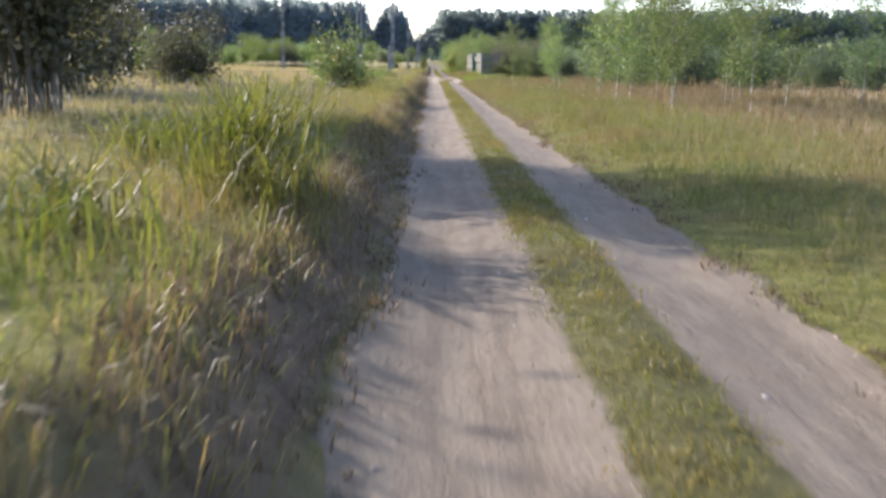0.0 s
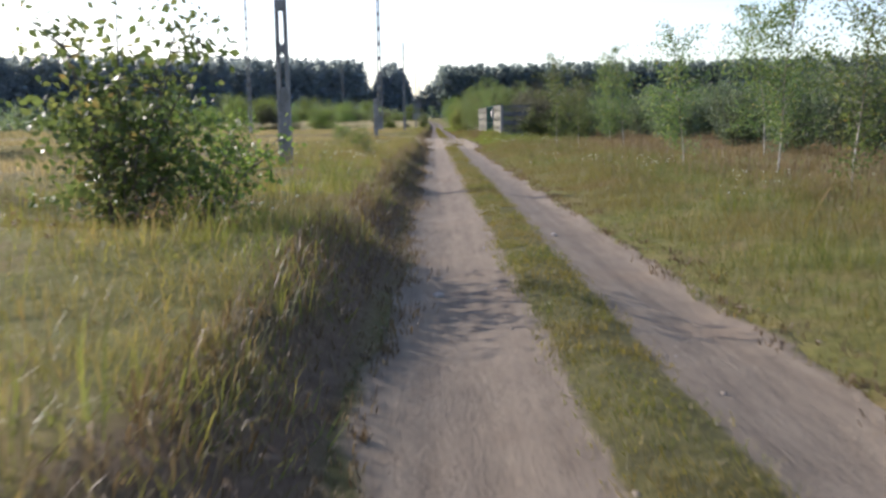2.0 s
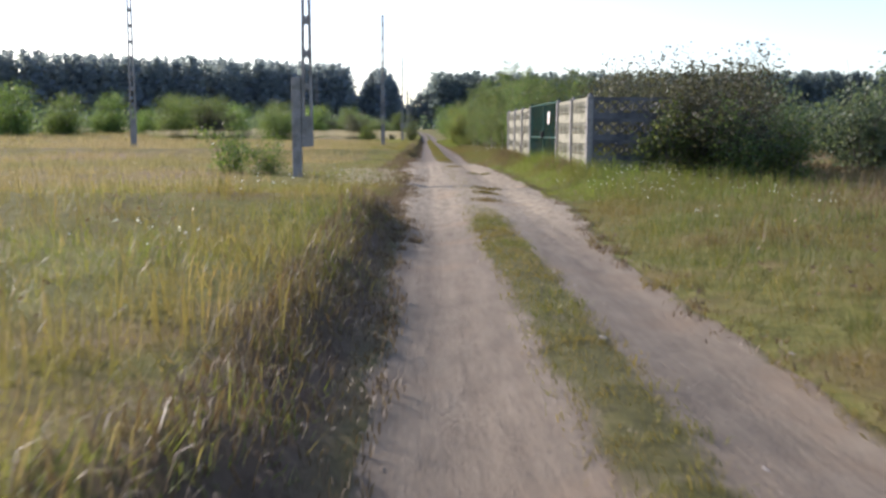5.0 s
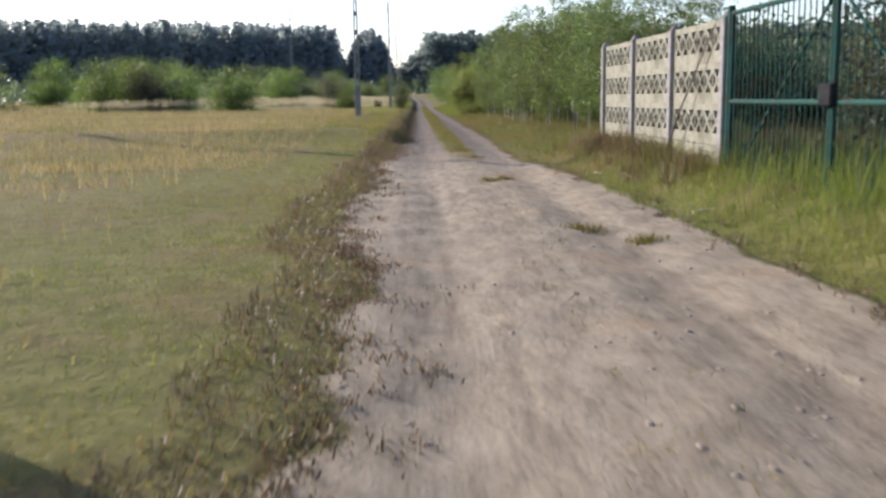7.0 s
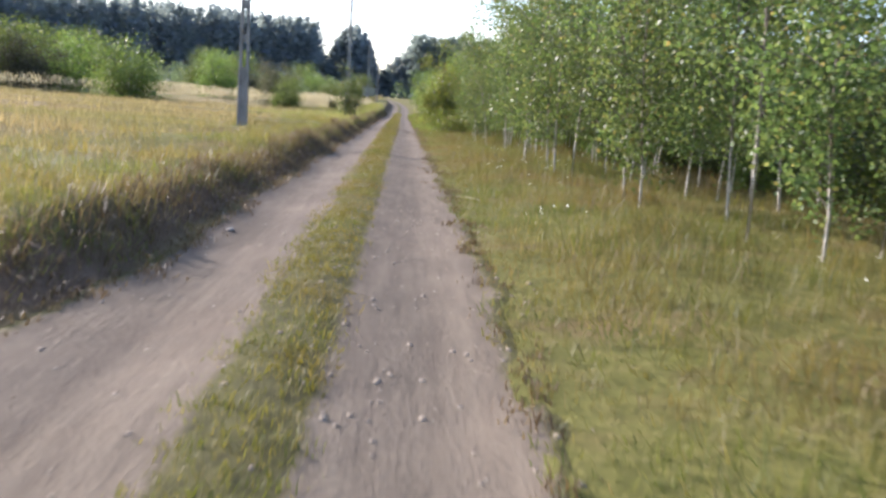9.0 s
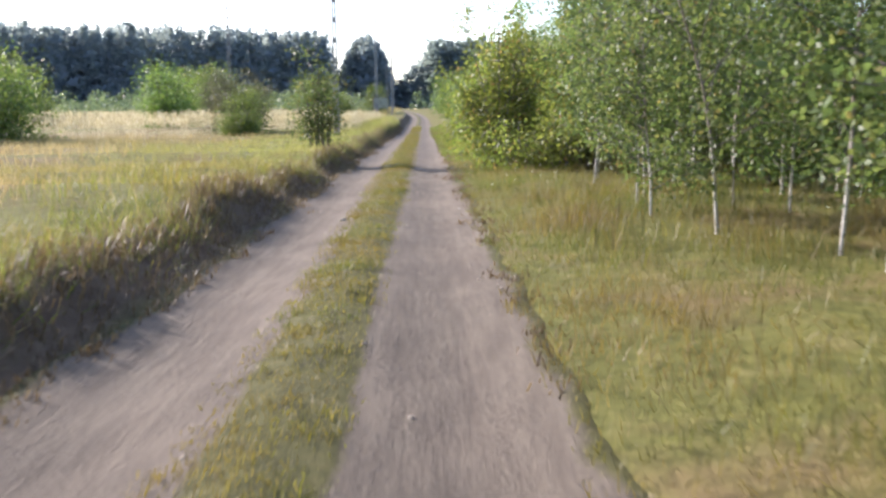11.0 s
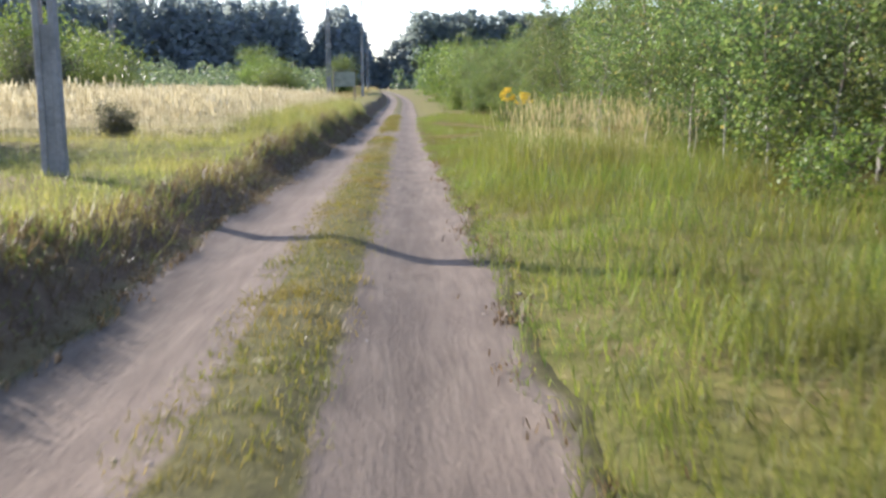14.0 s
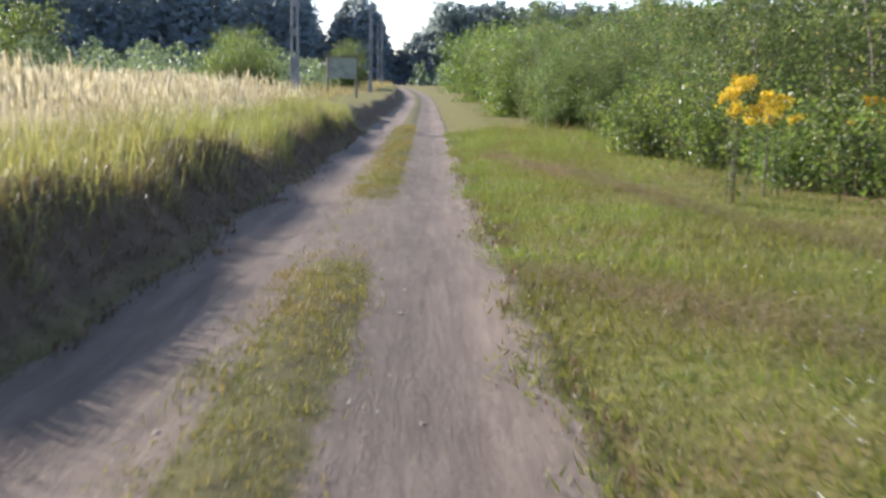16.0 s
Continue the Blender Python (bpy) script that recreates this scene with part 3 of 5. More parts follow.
def hay(n):
    """Loose swaths of cut, dried grass across the clearing's edge."""
    t = rng.uniform(0, 1, n)
    first = rng.uniform(0, 1, n) < 0.8
    x = np.where(first, 1.7 + 2.9 * t ** 1.3, 1.25 + 1.6 * t) + rng.normal(0, 0.16, n)
    y = np.where(first, 177.5 - 14.5 * t, 166.2 - 3.2 * t) + rng.normal(0, 0.22, n)
    return blades(x, y, land(x, y) + rng.uniform(0, 0.05, n), rng.uniform(0.05, 0.16, n), rng.uniform(0.003, 0.007, n), rng.uniform(0.88, 0.995, n), 1)


stuff("cut_grass", [mown_grass(90000)], m_grass_fresh, "low mown green grass at the clearing", "grass")
stuff("hay", [hay(22000)], m_field, "thin swaths of dry cut grass", "hay")
stuff("crown_grass", [crown_grass(95000), crown_grass(150000, True)], m_grass_mid, "short worn grass strip between the wheel tracks", "grass")
stuff("field_grass", [field(130000, -26, -5.5, -5, 148, 0.27, 0.022), field(26000, -9, -3.9, 86, 128, 0.17, 0.014), field(60000, -70, -26, 0, 260, 0.50, 0.07, 12, 0.5),
                      field(20000, -26, -3.5, 186, 300, 0.5, 0.05, 12, 0.4)],
      m_field, "dry orange-brown grass of the open field", "grass")
stuff("verge_grass", [field(34000, 5.5, 14, 90, 190, 0.26, 0.018)], m_grass_right, "olive grass under the young birches", "grass")
stuff("field_grass", [field(38000, 5.5, 14, -5, 90, 0.30, 0.022), field(26000, 14, 60, 0, 200, 0.45, 0.07, 12, 0.5),
                      field(14000, 2, 24, 186, 330, 0.45, 0.05, 12, 0.4)],
      m_field, "dry brownish grass under the young birches", "grass")


def tussock(x, y, n, h0, spread, fine=1.0):
    """One arching clump of coarse grass."""
    a = rng.uniform(0, 6.28, n)
    bx, by = x + rng.normal(0, 0.20, n), y + rng.normal(0, 0.26, n)
    h = h0 * rng.uniform(0.6, 1.1, n)
    out = spread * rng.uniform(0.15, 1.1, n)
    z = land(bx, by) - 0.02
    w = fine * rng.uniform(0.004, 0.008, n)
    side = np.c_[-np.sin(a), np.cos(a), 0 * a] * w[:, None]
    rows = []
    for f, k in ((0.0, 1.0), (0.4, 1.0), (0.75, 0.7)):
        p = np.c_[bx + np.cos(a) * out * f ** 1.5, by + np.sin(a) * out * f ** 1.5, z + h * np.sin(f * 1.9) / 0.95]
        rows += [p - side * k, p + side * k]
    rows.append(np.c_[bx + np.cos(a) * out, by + np.sin(a) * out, z + h * 0.93])
    i = 7 * np.arange(n)[:, None]
    f = np.concatenate([i + np.array([t]) for t in ((0, 1, 3), (0, 3, 2), (2, 3, 5), (2, 5, 4), (4, 5, 6))], 1).reshape(-1, 3)
    return np.stack(rows, 1).reshape(-1, 3), f


clumps = [tussock(-2.25, 6.5, 300, 0.74, 0.95), tussock(-1.95, 5.7, 150, 0.42, 0.7), tussock(-3.0, 5.0, 160, 0.40, 0.8), tussock(-3.6, 8.6, 150, 0.5, 0.9),
          tussock(-2.4, 3.9, 60, 0.42, 0.5), tussock(2.45, 160.5, 150, 0.36, 0.5, 0.6), tussock(2.2, 159.3, 120, 0.28, 0.4, 0.6), tussock(3.2, 160.2, 140, 0.40, 0.5, 0.6)]
stuff("grass_tussocks", clumps, m_grass_fresh, "arching tussocks of coarse yellow-green grass", "grass")


def tussocks(n, x0, x1, y0, y1, lo, hi, blades_each=70):
    """Scattered clumps of taller grass over a stretch of verge."""
    return [tussock(rng.uniform(x0, x1), rng.uniform(y0, y1), blades_each, rng.uniform(lo, hi), rng.uniform(0.25, 0.5), 0.45) for i in range(n)]


stuff("grass_tussocks", tussocks(50, 1.9, 4.6, 134, 157.5, 0.20, 0.42, 90), m_grass_fresh, "clumps of tall fresh green grass on the verge", "grass")
stuff("grass_tussocks", tussocks(70, -4.6, -1.9, 11, 62, 0.2, 0.42) + tussocks(40, -4.2, -2.1, 94, 128, 0.15, 0.32), m_grass_left, "low clumps of yellow-green grass in the verge", "grass")
stuff("grass_tussocks", tussocks(60, 1.8, 4.6, 12, 62, 0.15, 0.34) + tussocks(50, 1.9, 4.2, 92, 128, 0.15, 0.36), m_grass_right, "low clumps of olive grass in the verge", "grass")


def reeds(n, x0, x1, y0, y1, h0, head=1.0):
    """Tall wood small-reed: thin stalks with feathery pale heads."""
    x, y, s = tufted(n, x0, x1, y0, y1, 0.16, 9)
    z = land(x, y) - 0.02
    h = h0 * (0.55 + 0.45 * s) * rng.uniform(0.7, 1.2, n)
    a = rng.uniform(0, 2 * np.pi, n)
    lean = rng.uniform(0.02, 0.34, n)
    tip = np.c_[x + np.cos(a) * lean * h, y + np.sin(a) * lean * h, z + h]
    base = np.c_[x, y, z]
    parts = []
    side = np.c_[np.cos(a + 1.5), np.sin(a + 1.5), 0 * a] * 0.0018
    low = base + (tip - base) * 0.80
    v = np.stack([base - side, base + side, low], 1).reshape(-1, 3)
    parts.append((v, np.arange(3 * n).reshape(-1, 3)))
    for k in range(2):
        b = rng.uniform(0, np.pi, n)
        wide = np.c_[np.cos(b), np.sin(b), 0 * b] * rng.uniform(0.016, 0.034, (n, 1)) * head
        m0, m1 = base + (tip - base) * 0.76, base + (tip - base) * 0.87
        v = np.stack([m0, m1 - wide, m1 + wide, tip], 1).reshape(-1, 3)
        i = 4 * np.arange(n)[:, None]
        parts.append((v, np.concatenate([i + np.array([[0, 2, 1]]), i + np.array([[1, 2, 3]])], 1).reshape(-1, 3)))
    return join(parts)


stuff("reed_grass", [reeds(26000, -9, -3.0, 157, 188, 0.72, 0.5), reeds(24000, -30, -8, 143, 205, 0.95, 0.8)],
      m_straw, "tall pale feathery reed grass on the field edge", "reed grass")
stuff("reed_grass", [reeds(420, 2.0, 4.9, 152.6, 155.6, 0.92, 0.17), reeds(480, 2.5, 4.9, 155.6, 157.8, 0.95, 0.17)],
      m_tan_straw, "pale feathery reed grass beside the track", "reed grass")


stuff("dry_weeds", [reeds(420, -6.0, -2.4, 9.8, 14.5, 0.58, 0.3)], m_grey_seed, "thin grey-brown dry weeds behind a grass tussock", "weeds")
stuff("reed_grass", [reeds(700, 3.6, 8, 9, 24, 0.75, 0.32), reeds(900, 2.9, 7.5, 24, 62, 0.5, 0.28), reeds(14, 4.1, 4.7, 144, 146.5, 1.15, 0.6)], m_field, "thin brownish reed grass behind the verge", "reed grass")


# ---- trees and shrubs ----
def limb(points, radii, sides=6):
    """A tapered round limb through the points."""
    v, f = [], []
    pts = [Vector(p) for p in points]
    for i, p in enumerate(pts):
        way = (pts[min(i + 1, len(pts) - 1)] - pts[max(i - 1, 0)]).normalized()
        q = way.to_track_quat("Z", "Y")
        for k in range(sides):
            a = 2 * math.pi * k / sides
            v.append(p + q @ Vector((math.cos(a) * radii[i], math.sin(a) * radii[i], 0)))
    for i in range(len(pts) - 1):
        for k in range(sides):
            a, b = i * sides + k, i * sides + (k + 1) % sides
            f += [(a, b, b + sides), (a, b + sides, a + sides)]
    return np.array([tuple(p) for p in v]), np.array(f)


def leaves(centres, size, droop=0.4, narrow=0.6, oval=False):
    """Folded leaves at the given places, facing all ways: rhombic, or oval with a pointed tip."""
    n = len(centres)
    a = rng.uniform(0, 2 * np.pi, n)
    e = rng.uniform(-1.0, 0.6, n) - droop * 0.5
    d = np.c_[np.cos(a) * np.cos(e), np.sin(a) * np.cos(e), np.sin(e)]
    r = rng.normal(size=(n, 3))
    s = np.cross(d, r)
    s /= np.linalg.norm(s, axis=1)[:, None] + 1e-9
    up = np.cross(s, d)
    L = (size * rng.uniform(0.65, 1.3, n))[:, None]
    if oval:
        w = L * narrow / 2
        rim = [centres, centres + d * L * 0.22 - s * w * 0.80 + up * L * 0.05, centres + d * L * 0.58 - s * w * 0.92 + up * L * 0.07, centres + d * L,
               centres + d * L * 0.58 + s * w * 0.92 + up * L * 0.07, centres + d * L * 0.22 + s * w * 0.80 + up * L * 0.05]
        i = 6 * np.arange(n)[:, None]
        return np.stack(rim, 1).reshape(-1, 3), np.concatenate([i + np.array([t]) for t in ((0, 1, 2), (0, 2, 3), (0, 3, 4), (0, 4, 5))], 1).reshape(-1, 3)
    v = np.stack([centres, centres + d * L * 0.45 - s * L * narrow / 2 + up * L * 0.08, centres + d * L,
                  centres + d * L * 0.45 + s * L * narrow / 2 + up * L * 0.08], 1).reshape(-1, 3)
    i = 4 * np.arange(n)[:, None]
    return v, np.concatenate([i + np.array([[0, 1, 2]]), i + np.array([[0, 2, 3]])], 1).reshape(-1, 3)


def birch(height, spread, n_leaf, leaf=0.065, clear=0.22, bend=0.25, limbs=26, name="birch", bark=None, foliage=None):
    """A young birch: a thin pale bent stem, rising branches and many small leaves."""
    root = new(name)
    t = np.linspace(0, 1, 9)
    a = rng.uniform(0, 6.28)
    off = bend * height * 0.25 * (t ** 1.6) + 0.03 * np.sin(t * 9 + a)
    pts = np.c_[np.cos(a) * off, np.sin(a) * off, t * height]
    pts[0, 2] = -0.15
    wood = [limb(pts, 0.0165 * height / 4 * (1 - t * 0.93) + 0.003)]
    spots = []
    for k in range(limbs):
        f = clear + (0.97 - clear) * (k + rng.uniform(0, 1)) / limbs
        p = np.array([np.interp(f, t, pts[:, j]) for j in range(3)])
        b = rng.uniform(0, 6.28)
        shape = math.sin(math.pi * min(1, (f - clear) / (1 - clear) * 0.80 + 0.20)) ** 0.7
        length = spread * shape * rng.uniform(0.6, 1.15) + 0.12
        up = rng.uniform(0.35, 0.9)
        q = p + np.array([math.cos(b) * length, math.sin(b) * length, up * length])
        m = (p + q) / 2 + np.array([0, 0, 0.06 * length])
        q[2] -= 0.12 * length
        wood.append(limb([p, m, q], [0.009, 0.006, 0.002], 4))
        c = max(4, int(n_leaf / limbs * (0.35 + shape)))
        s = rng.uniform(0.0, 1.05, c)[:, None] ** 0.8
        line = np.where(s < 0.5, p + (m - p) * s * 2, m + (q - m) * (s * 2 - 1))
        spots.append(line + rng.normal(0, 0.11 * length + 0.05, (c, 3)) * np.array([1, 1, 0.8]) - np.array([0, 0, 0.05]))
    tri_mesh("trunk", *wood[0], bark or m_birch_bark, root, True)
    tagged(tri_mesh("branchwork", *join(wood[1:]), m_bark_grey, root, True), kind="stuff")
    tri_mesh("crown", *leaves(np.concatenate(spots), leaf, 0.6, 0.75), foliage or m_birch_leaf, root)
    return root


def shrub(height, width, n_leaf, leaf, stems=9, name="shrub", foliage=None, bark=None, clear=0.12, flat=1.0, ragged=0.0, skirt=None):
    """A many-stemmed shrub: stems that fork outward, leaves in clumps with gaps."""
    root = new(name)
    wood, spots = [], []
    for k in range(stems):
        a = 2 * math.pi * (k + rng.uniform(-0.3, 0.3)) / stems
        r = width / 2 * rng.uniform(0.25, 0.95)
        h = height * rng.uniform(0.65 - ragged, 1.0) * (1 - 0.25 * (r / (width / 2)) ** 2)
        p0 = np.array([math.cos(a) * 0.08 * width, math.sin(a) * 0.08 * width, -0.1])
        p1 = np.array([math.cos(a) * r * 0.45, math.sin(a) * r * 0.45, h * 0.5])
        p2 = np.array([math.cos(a + 0.2) * r, math.sin(a + 0.2) * r, h])
        wood.append(limb([p0, p1, p2], [0.0075 * height + 0.004, 0.005 * height, 0.003], 5))
        for j in range(7):
            f = rng.uniform(clear, 1)
            p = p0 + (p1 - p0) * f * 2 if f < 0.5 else p1 + (p2 - p1) * (f * 2 - 1)
            b = rng.uniform(0, 6.28)
            ln = width * 0.22 * rng.uniform(0.5, 1.2)
            q = p + np.array([math.cos(b) * ln, math.sin(b) * ln, rng.uniform(-0.1, 0.8) * ln])
            q[2] = max(q[2], 0.08)
            wood.append(limb([p, q], [0.004 * height, 0.002], 4))
            c = max(3, n_leaf // (stems * 7))
            s = rng.uniform(0.1, 1.1, (c, 1))
            spots.append(p + (q - p) * s + rng.normal(0, 0.07 * width * flat, (c, 3)))
    if clear < 0.05:                       # low twigs that reach the ground all round
        k = n_leaf // 4
        a, r = rng.uniform(0, 6.28, k), width / 2 * np.sqrt(rng.uniform(0.15, 0.95, k)) * (0.8 + 0.2 * np.sin(rng.uniform(0, 6.28, k)))
        spots.append(np.c_[r * np.cos(a), r * np.sin(a), height * 0.45 * rng.uniform(0, 1, k) ** 1.2])
    if skirt:                              # long low branches that arch outward and hang near the ground
        for k in range(skirt[1]):
            a, z0 = 2 * math.pi * (k + rng.uniform(-0.3, 0.3)) / skirt[1], rng.uniform(skirt[0], skirt[0] + 0.75)
            d = np.array([math.cos(a), math.sin(a), 0.0])
            p, r = d * 0.12 * width + np.array([0, 0, z0 + 0.15]), width / 2 * rng.uniform(0.70, 0.95)
            m, q = d * r * 0.6 + np.array([0, 0, z0 + 0.30]), d * r + np.array([0, 0, z0])
            wood.append(limb([p, m, q], [0.012, 0.008, 0.003], 4))
            c = skirt[2]
            t = rng.uniform(0.1, 1.05, (c, 1))
            spots.append(np.where(t < 0.5, p + (m - p) * t * 2, m + (q - m) * (t * 2 - 1)) + rng.normal(0, 0.10, (c, 3)))
    places = np.concatenate(spots)
    places[:, 2] = np.maximum(places[:, 2], 0.06)
    places = places[np.hypot(places[:, 0], places[:, 1]) < width / 2 + 0.08 + ragged * rng.uniform(-0.3, 0.35, len(places))]
    tagged(tri_mesh("branchwork", *join(wood), bark or m_bark_grey, root, True), kind="stuff")
    tri_mesh("crown", *leaves(places, leaf, 0.5, 0.52 if skirt else 0.62, skirt is not None), foliage or m_bush_leaf, root)
    return root


def put(ob, x, y, turn=0.0, size=1.0, tilt=0.0):
    ob.matrix_basis = pose(x, y, float(land(np.array(x), np.array(y))), tilt, 0, turn) @ Matrix.Diagonal((size, size, size, 1))
    return ob


def again(ob, x, y, turn=0.0, size=1.0, tilt=0.0):
    c = copy_thing(ob, Matrix())
    return put(c, x, y, turn, size, tilt)


BIRCH_LABEL = "young birch with thin white trunk and small green leaves"
birches = [birch(4.2, 0.95, 3300, 0.058, 0.15, 0.45), birch(3.7, 0.9, 3100, 0.058, 0.12, 0.35), birch(4.6, 0.95, 3400, 0.058, 0.17, 0.4),
           birch(3.3, 0.85, 2700, 0.058, 0.08, 0.5), birch(4.0, 1.1, 3500, 0.058, 0.13, bend=0.8)]
for b in birches:
    tagged(b, BIRCH_LABEL, "birch", "young birches along the track")
# the sparse group beside the first stretch
spots = [(4.6, 27.5, 0), (5.4, 24.0, 1), (6.3, 29.5, 2), (5.1, 33.0, 3), (7.4, 26.0, 4), (6.6, 21.5, 0), (4.7, 40.5, 3), (5.9, 38.0, 1), (7.9, 34.5, 2),
         (4.1, 57.0, 1), (5.2, 58.5, 3), (6.4, 55.0, 0), (7.2, 62.0, 3), (8.2, 45.0, 4), (9.5, 31.0, 0), (10.4, 24.0, 2), (5.5, 29.8, 1), (6.1, 26.6, 4), (7.1, 30.2, 2), (8.3, 28.0, 0), (8.9, 25.4, 1)]
used = set()
for x, y, k in spots:
    s, a = rng.uniform(0.86, 1.08), rng.uniform(0, 360)
    if k in used:
        again(birches[k], x, y, a, s)
    else:
        put(birches[k], x, y, a, s)
        used.add(k)
# the thicket past the fence, its front edge a little off the track
y = 93.0
while y < 183:
    front = 3.75 - 0.55 * float(smooth01(103, 110, y)) * (1 - float(smooth01(118, 124, y))) + 0.3 * math.sin(y * 0.35) + (1.4 if 136 < y < 162 else 0) + (2.2 if y >= 162 else 0)
    for row in range(3):
        x = front + row * 1.25 + rng.uniform(-0.5, 0.5)
        yy = y + rng.uniform(-0.6, 0.6)
        if 125.5 < yy < 133 and x < 3.5:
            continue
        k = int(rng.integers(0, 5))
        again(birches[k], x, yy, rng.uniform(0, 360), rng.uniform(0.78, 1.08), rng.uniform(-4, 4))
    y += 1.25
for i in range(54):
    y = rng.uniform(181, 212)
    again(birches[int(rng.integers(0, 5))], 3.6 + 0.02 * (y - 181) + rng.uniform(0, 1) ** 1.5 * 6.5 + (1.0 if y < 185 else 0), y, rng.uniform(0, 360), rng.uniform(0.5, 0.95), rng.uniform(-4, 4))
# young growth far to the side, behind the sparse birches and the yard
low_tree = tagged(shrub(3.2, 3.0, 3000, 0.13, 9, "young_tree", m_hazy_leaf), "dense green young tree behind the birches", "tree", "young trees of the thicket")
put(low_tree, 13.0, 52.0)
for i in range(72):
    y = rng.uniform(93, 186)
    again(low_tree, rng.uniform(7.4, 10.5) + (1.5 if y > 160 else 0), y, rng.uniform(0, 360), rng.uniform(0.85, 1.2))
for i in range(170):
    y = rng.uniform(34, 185)
    x = rng.uniform(9.5, 30) if y < 66 or y > 92 else rng.uniform(7, 26)
    again(low_tree, x, y, rng.uniform(0, 360), rng.uniform(0.75, 1.15))

# shrubs on the open side
bush_a = tagged(put(shrub(2.7, 2.3, 2200, 0.10, 12, clear=0.03, ragged=0.3, foliage=m_birch_leaf), -3.75, 28.5), "leafy green shrub standing in the verge grass", "shrub", "shrubs of the open field")
small = tagged(put(shrub(1.25, 1.75, 1500, 0.072, 8), -5.6, 41.0), "low rounded green shrub in the field", "shrub", "shrubs of the open field")
tagged(again(small, -3.05, 28.6, 200, 0.95), "low leafy green shrub beside a taller one")
tagged(again(small, -2.9, 45.3, 70, 0.55), "small bright green shrub beside the track")
tagged(again(small, -5.3, 75.6, 20, 0.95), "bright green shrub at the foot of a pole")
tagged(again(small, -6.6, 76.8, 130, 1.2), "green shrub beside a pole")
roadside = tagged(put(shrub(2.75, 2.2, 3600, 0.072, 9, clear=0.16, ragged=0.2, foliage=m_birch_leaf), -2.05, 132.3), "open green shrub leaning over the track's bank", "shrub", "shrubs of the open field")
round_bush = tagged(put(shrub(3.9, 4.6, 8000, 0.13, 15, "bush", clear=0.02, ragged=0.3), -40.0, 180.0), "large rounded green bush in the field", "bush", "bushes of the open field")
wide_bush = tagged(put(shrub(3.1, 5.3, 8000, 0.13, 17, "bush", clear=0.0, ragged=0.25), -45.0, 195.0), "broad spreading green bush in the field", "bush", "bushes of the open field")
for x, y, s, a in ((-25.4, 151.0, 1.25, 11), (-16.0, 145.0, 1.05, 300), (-22.0, 152.0, 1.1, 80), (-28.8, 153.0, 1.3, 160), (-14.7, 165.0, 0.85, 200), (-6.9, 147.4, 0.57, 40), (-16.0, 181.0, 1.0, 20), (-13.2, 183.0, 0.75, 120),
                   (-8.5, 205.0, 0.7, 33), (-47, 168, 1.2, 70), (-28, 175, 1.2, 250), (-21, 200, 1.2, 90),
                   (-38, 190, 1.4, 140), (-50, 160, 1.4, 10), (-13, 225, 0.9, 60), (-46, 110, 1.0, 260), (-30, 96, 0.8, 20), (-60, 130, 1.5, 200), (-52, 200, 1.5, 40),
                   (-6.6, 240, 0.9, 10), (-17, 250, 1.2, 310), (-30, 230, 1.4, 100)):
    again(wide_bush if int(a) % 3 == 0 else round_bush, x, y, a, s * (1.0 if y < 155 else 1.2))
dark = tagged(put(shrub(3.6, 4.6, 8000, 0.13, 15, "bush", m_dark_leaf, clear=0.02), -11.0, 24.5), "dark purple-brown bush in the field", "bush", "dark bushes")
tagged(put(shrub(7.2, 5.0, 20000, 0.14, 16, "willow", m_dark_leaf, clear=0.2), -7.4, 15.0), "tall dark willow at the field edge", "willow")
# Unseen bush added beside the view for the shade it throws at the start.
again(dark, -11.2, 7.6, 70, 1.6)
again(dark, -9.6, 33.0, 200, 0.75)
again(dark, -19.5, 52.0, 50, 1.4)
again(dark, -26.0, 56.0, 150, 1.5)
again(dark, -23.6, 149.5, 100, 1.0)
again(dark, -14.8, 179.0, 20, 0.8)
again(dark, -8.6, 155.0, 40, 0.85)
# the broad-leaved bush that reaches over the wheel track
broad = tagged(put(shrub(3.9, 2.6, 9000, 0.072, 9, "hazel_bush", m_broad_leaf, clear=0.24, ragged=0.2, skirt=(0.26, 28, 110)), 2.12, 128.75), "broad-leaved bright green bush with brown stems beside the track", "bush")
again(broad, 2.2, 131.0, 60, 0.92)
again(broad, 3.6, 127.2, 250, 0.85)
again(broad, 3.3, 136.6, 200, 0.78)
again(broad, 3.8, 139.2, 100, 0.8)
tagged(again(broad, 3.9, 131.8, 140, 0.95), "broad-leaved green bush among the birches", "bush")
shoots = tagged(put(shrub(0.85, 1.3, 620, 0.075, 8, "hazel_shoots", m_broad_leaf, clear=0.05, skirt=(0.04, 8, 40)), 2.25, 127.1), "low leafy green shoots at the foot of a bush", "shoots", "leafy shoots under the bush")
again(shoots, 2.95, 126.5, 80, 1.05)
again(shoots, 2.05, 128.5, 200, 0.85)
again(shoots, 2.3, 129.0, 130, 0.95)
again(shoots, 1.85, 129.3, 20, 0.75)
again(shoots, 2.5, 130.3, 310, 0.9)
# right side past the clearing
for x, y, s, a in ((4.6, 188.0, 0.6, 20), (6.3, 190.0, 0.8, 160), (4.2, 197.0, 0.8, 220), (5.0, 203.0, 1.1, 300), (6.5, 212.0, 1.3, 40), (5.0, 224.0, 1.4, 110),
                   (6.5, 240.0, 1.6, 190), (5.0, 258.0, 1.7, 250), (9, 200, 1.3, 60), (11, 222, 1.5, 30), (12, 245, 1.6, 10), (9, 275, 1.8, 77), (15, 262, 1.8, 177), (20, 235, 1.7, 15),
                   (24, 215, 1.5, 99), (30, 240, 1.8, 66), (22, 275, 1.9, 12)):
    again(round_bush, x, y, a, s)


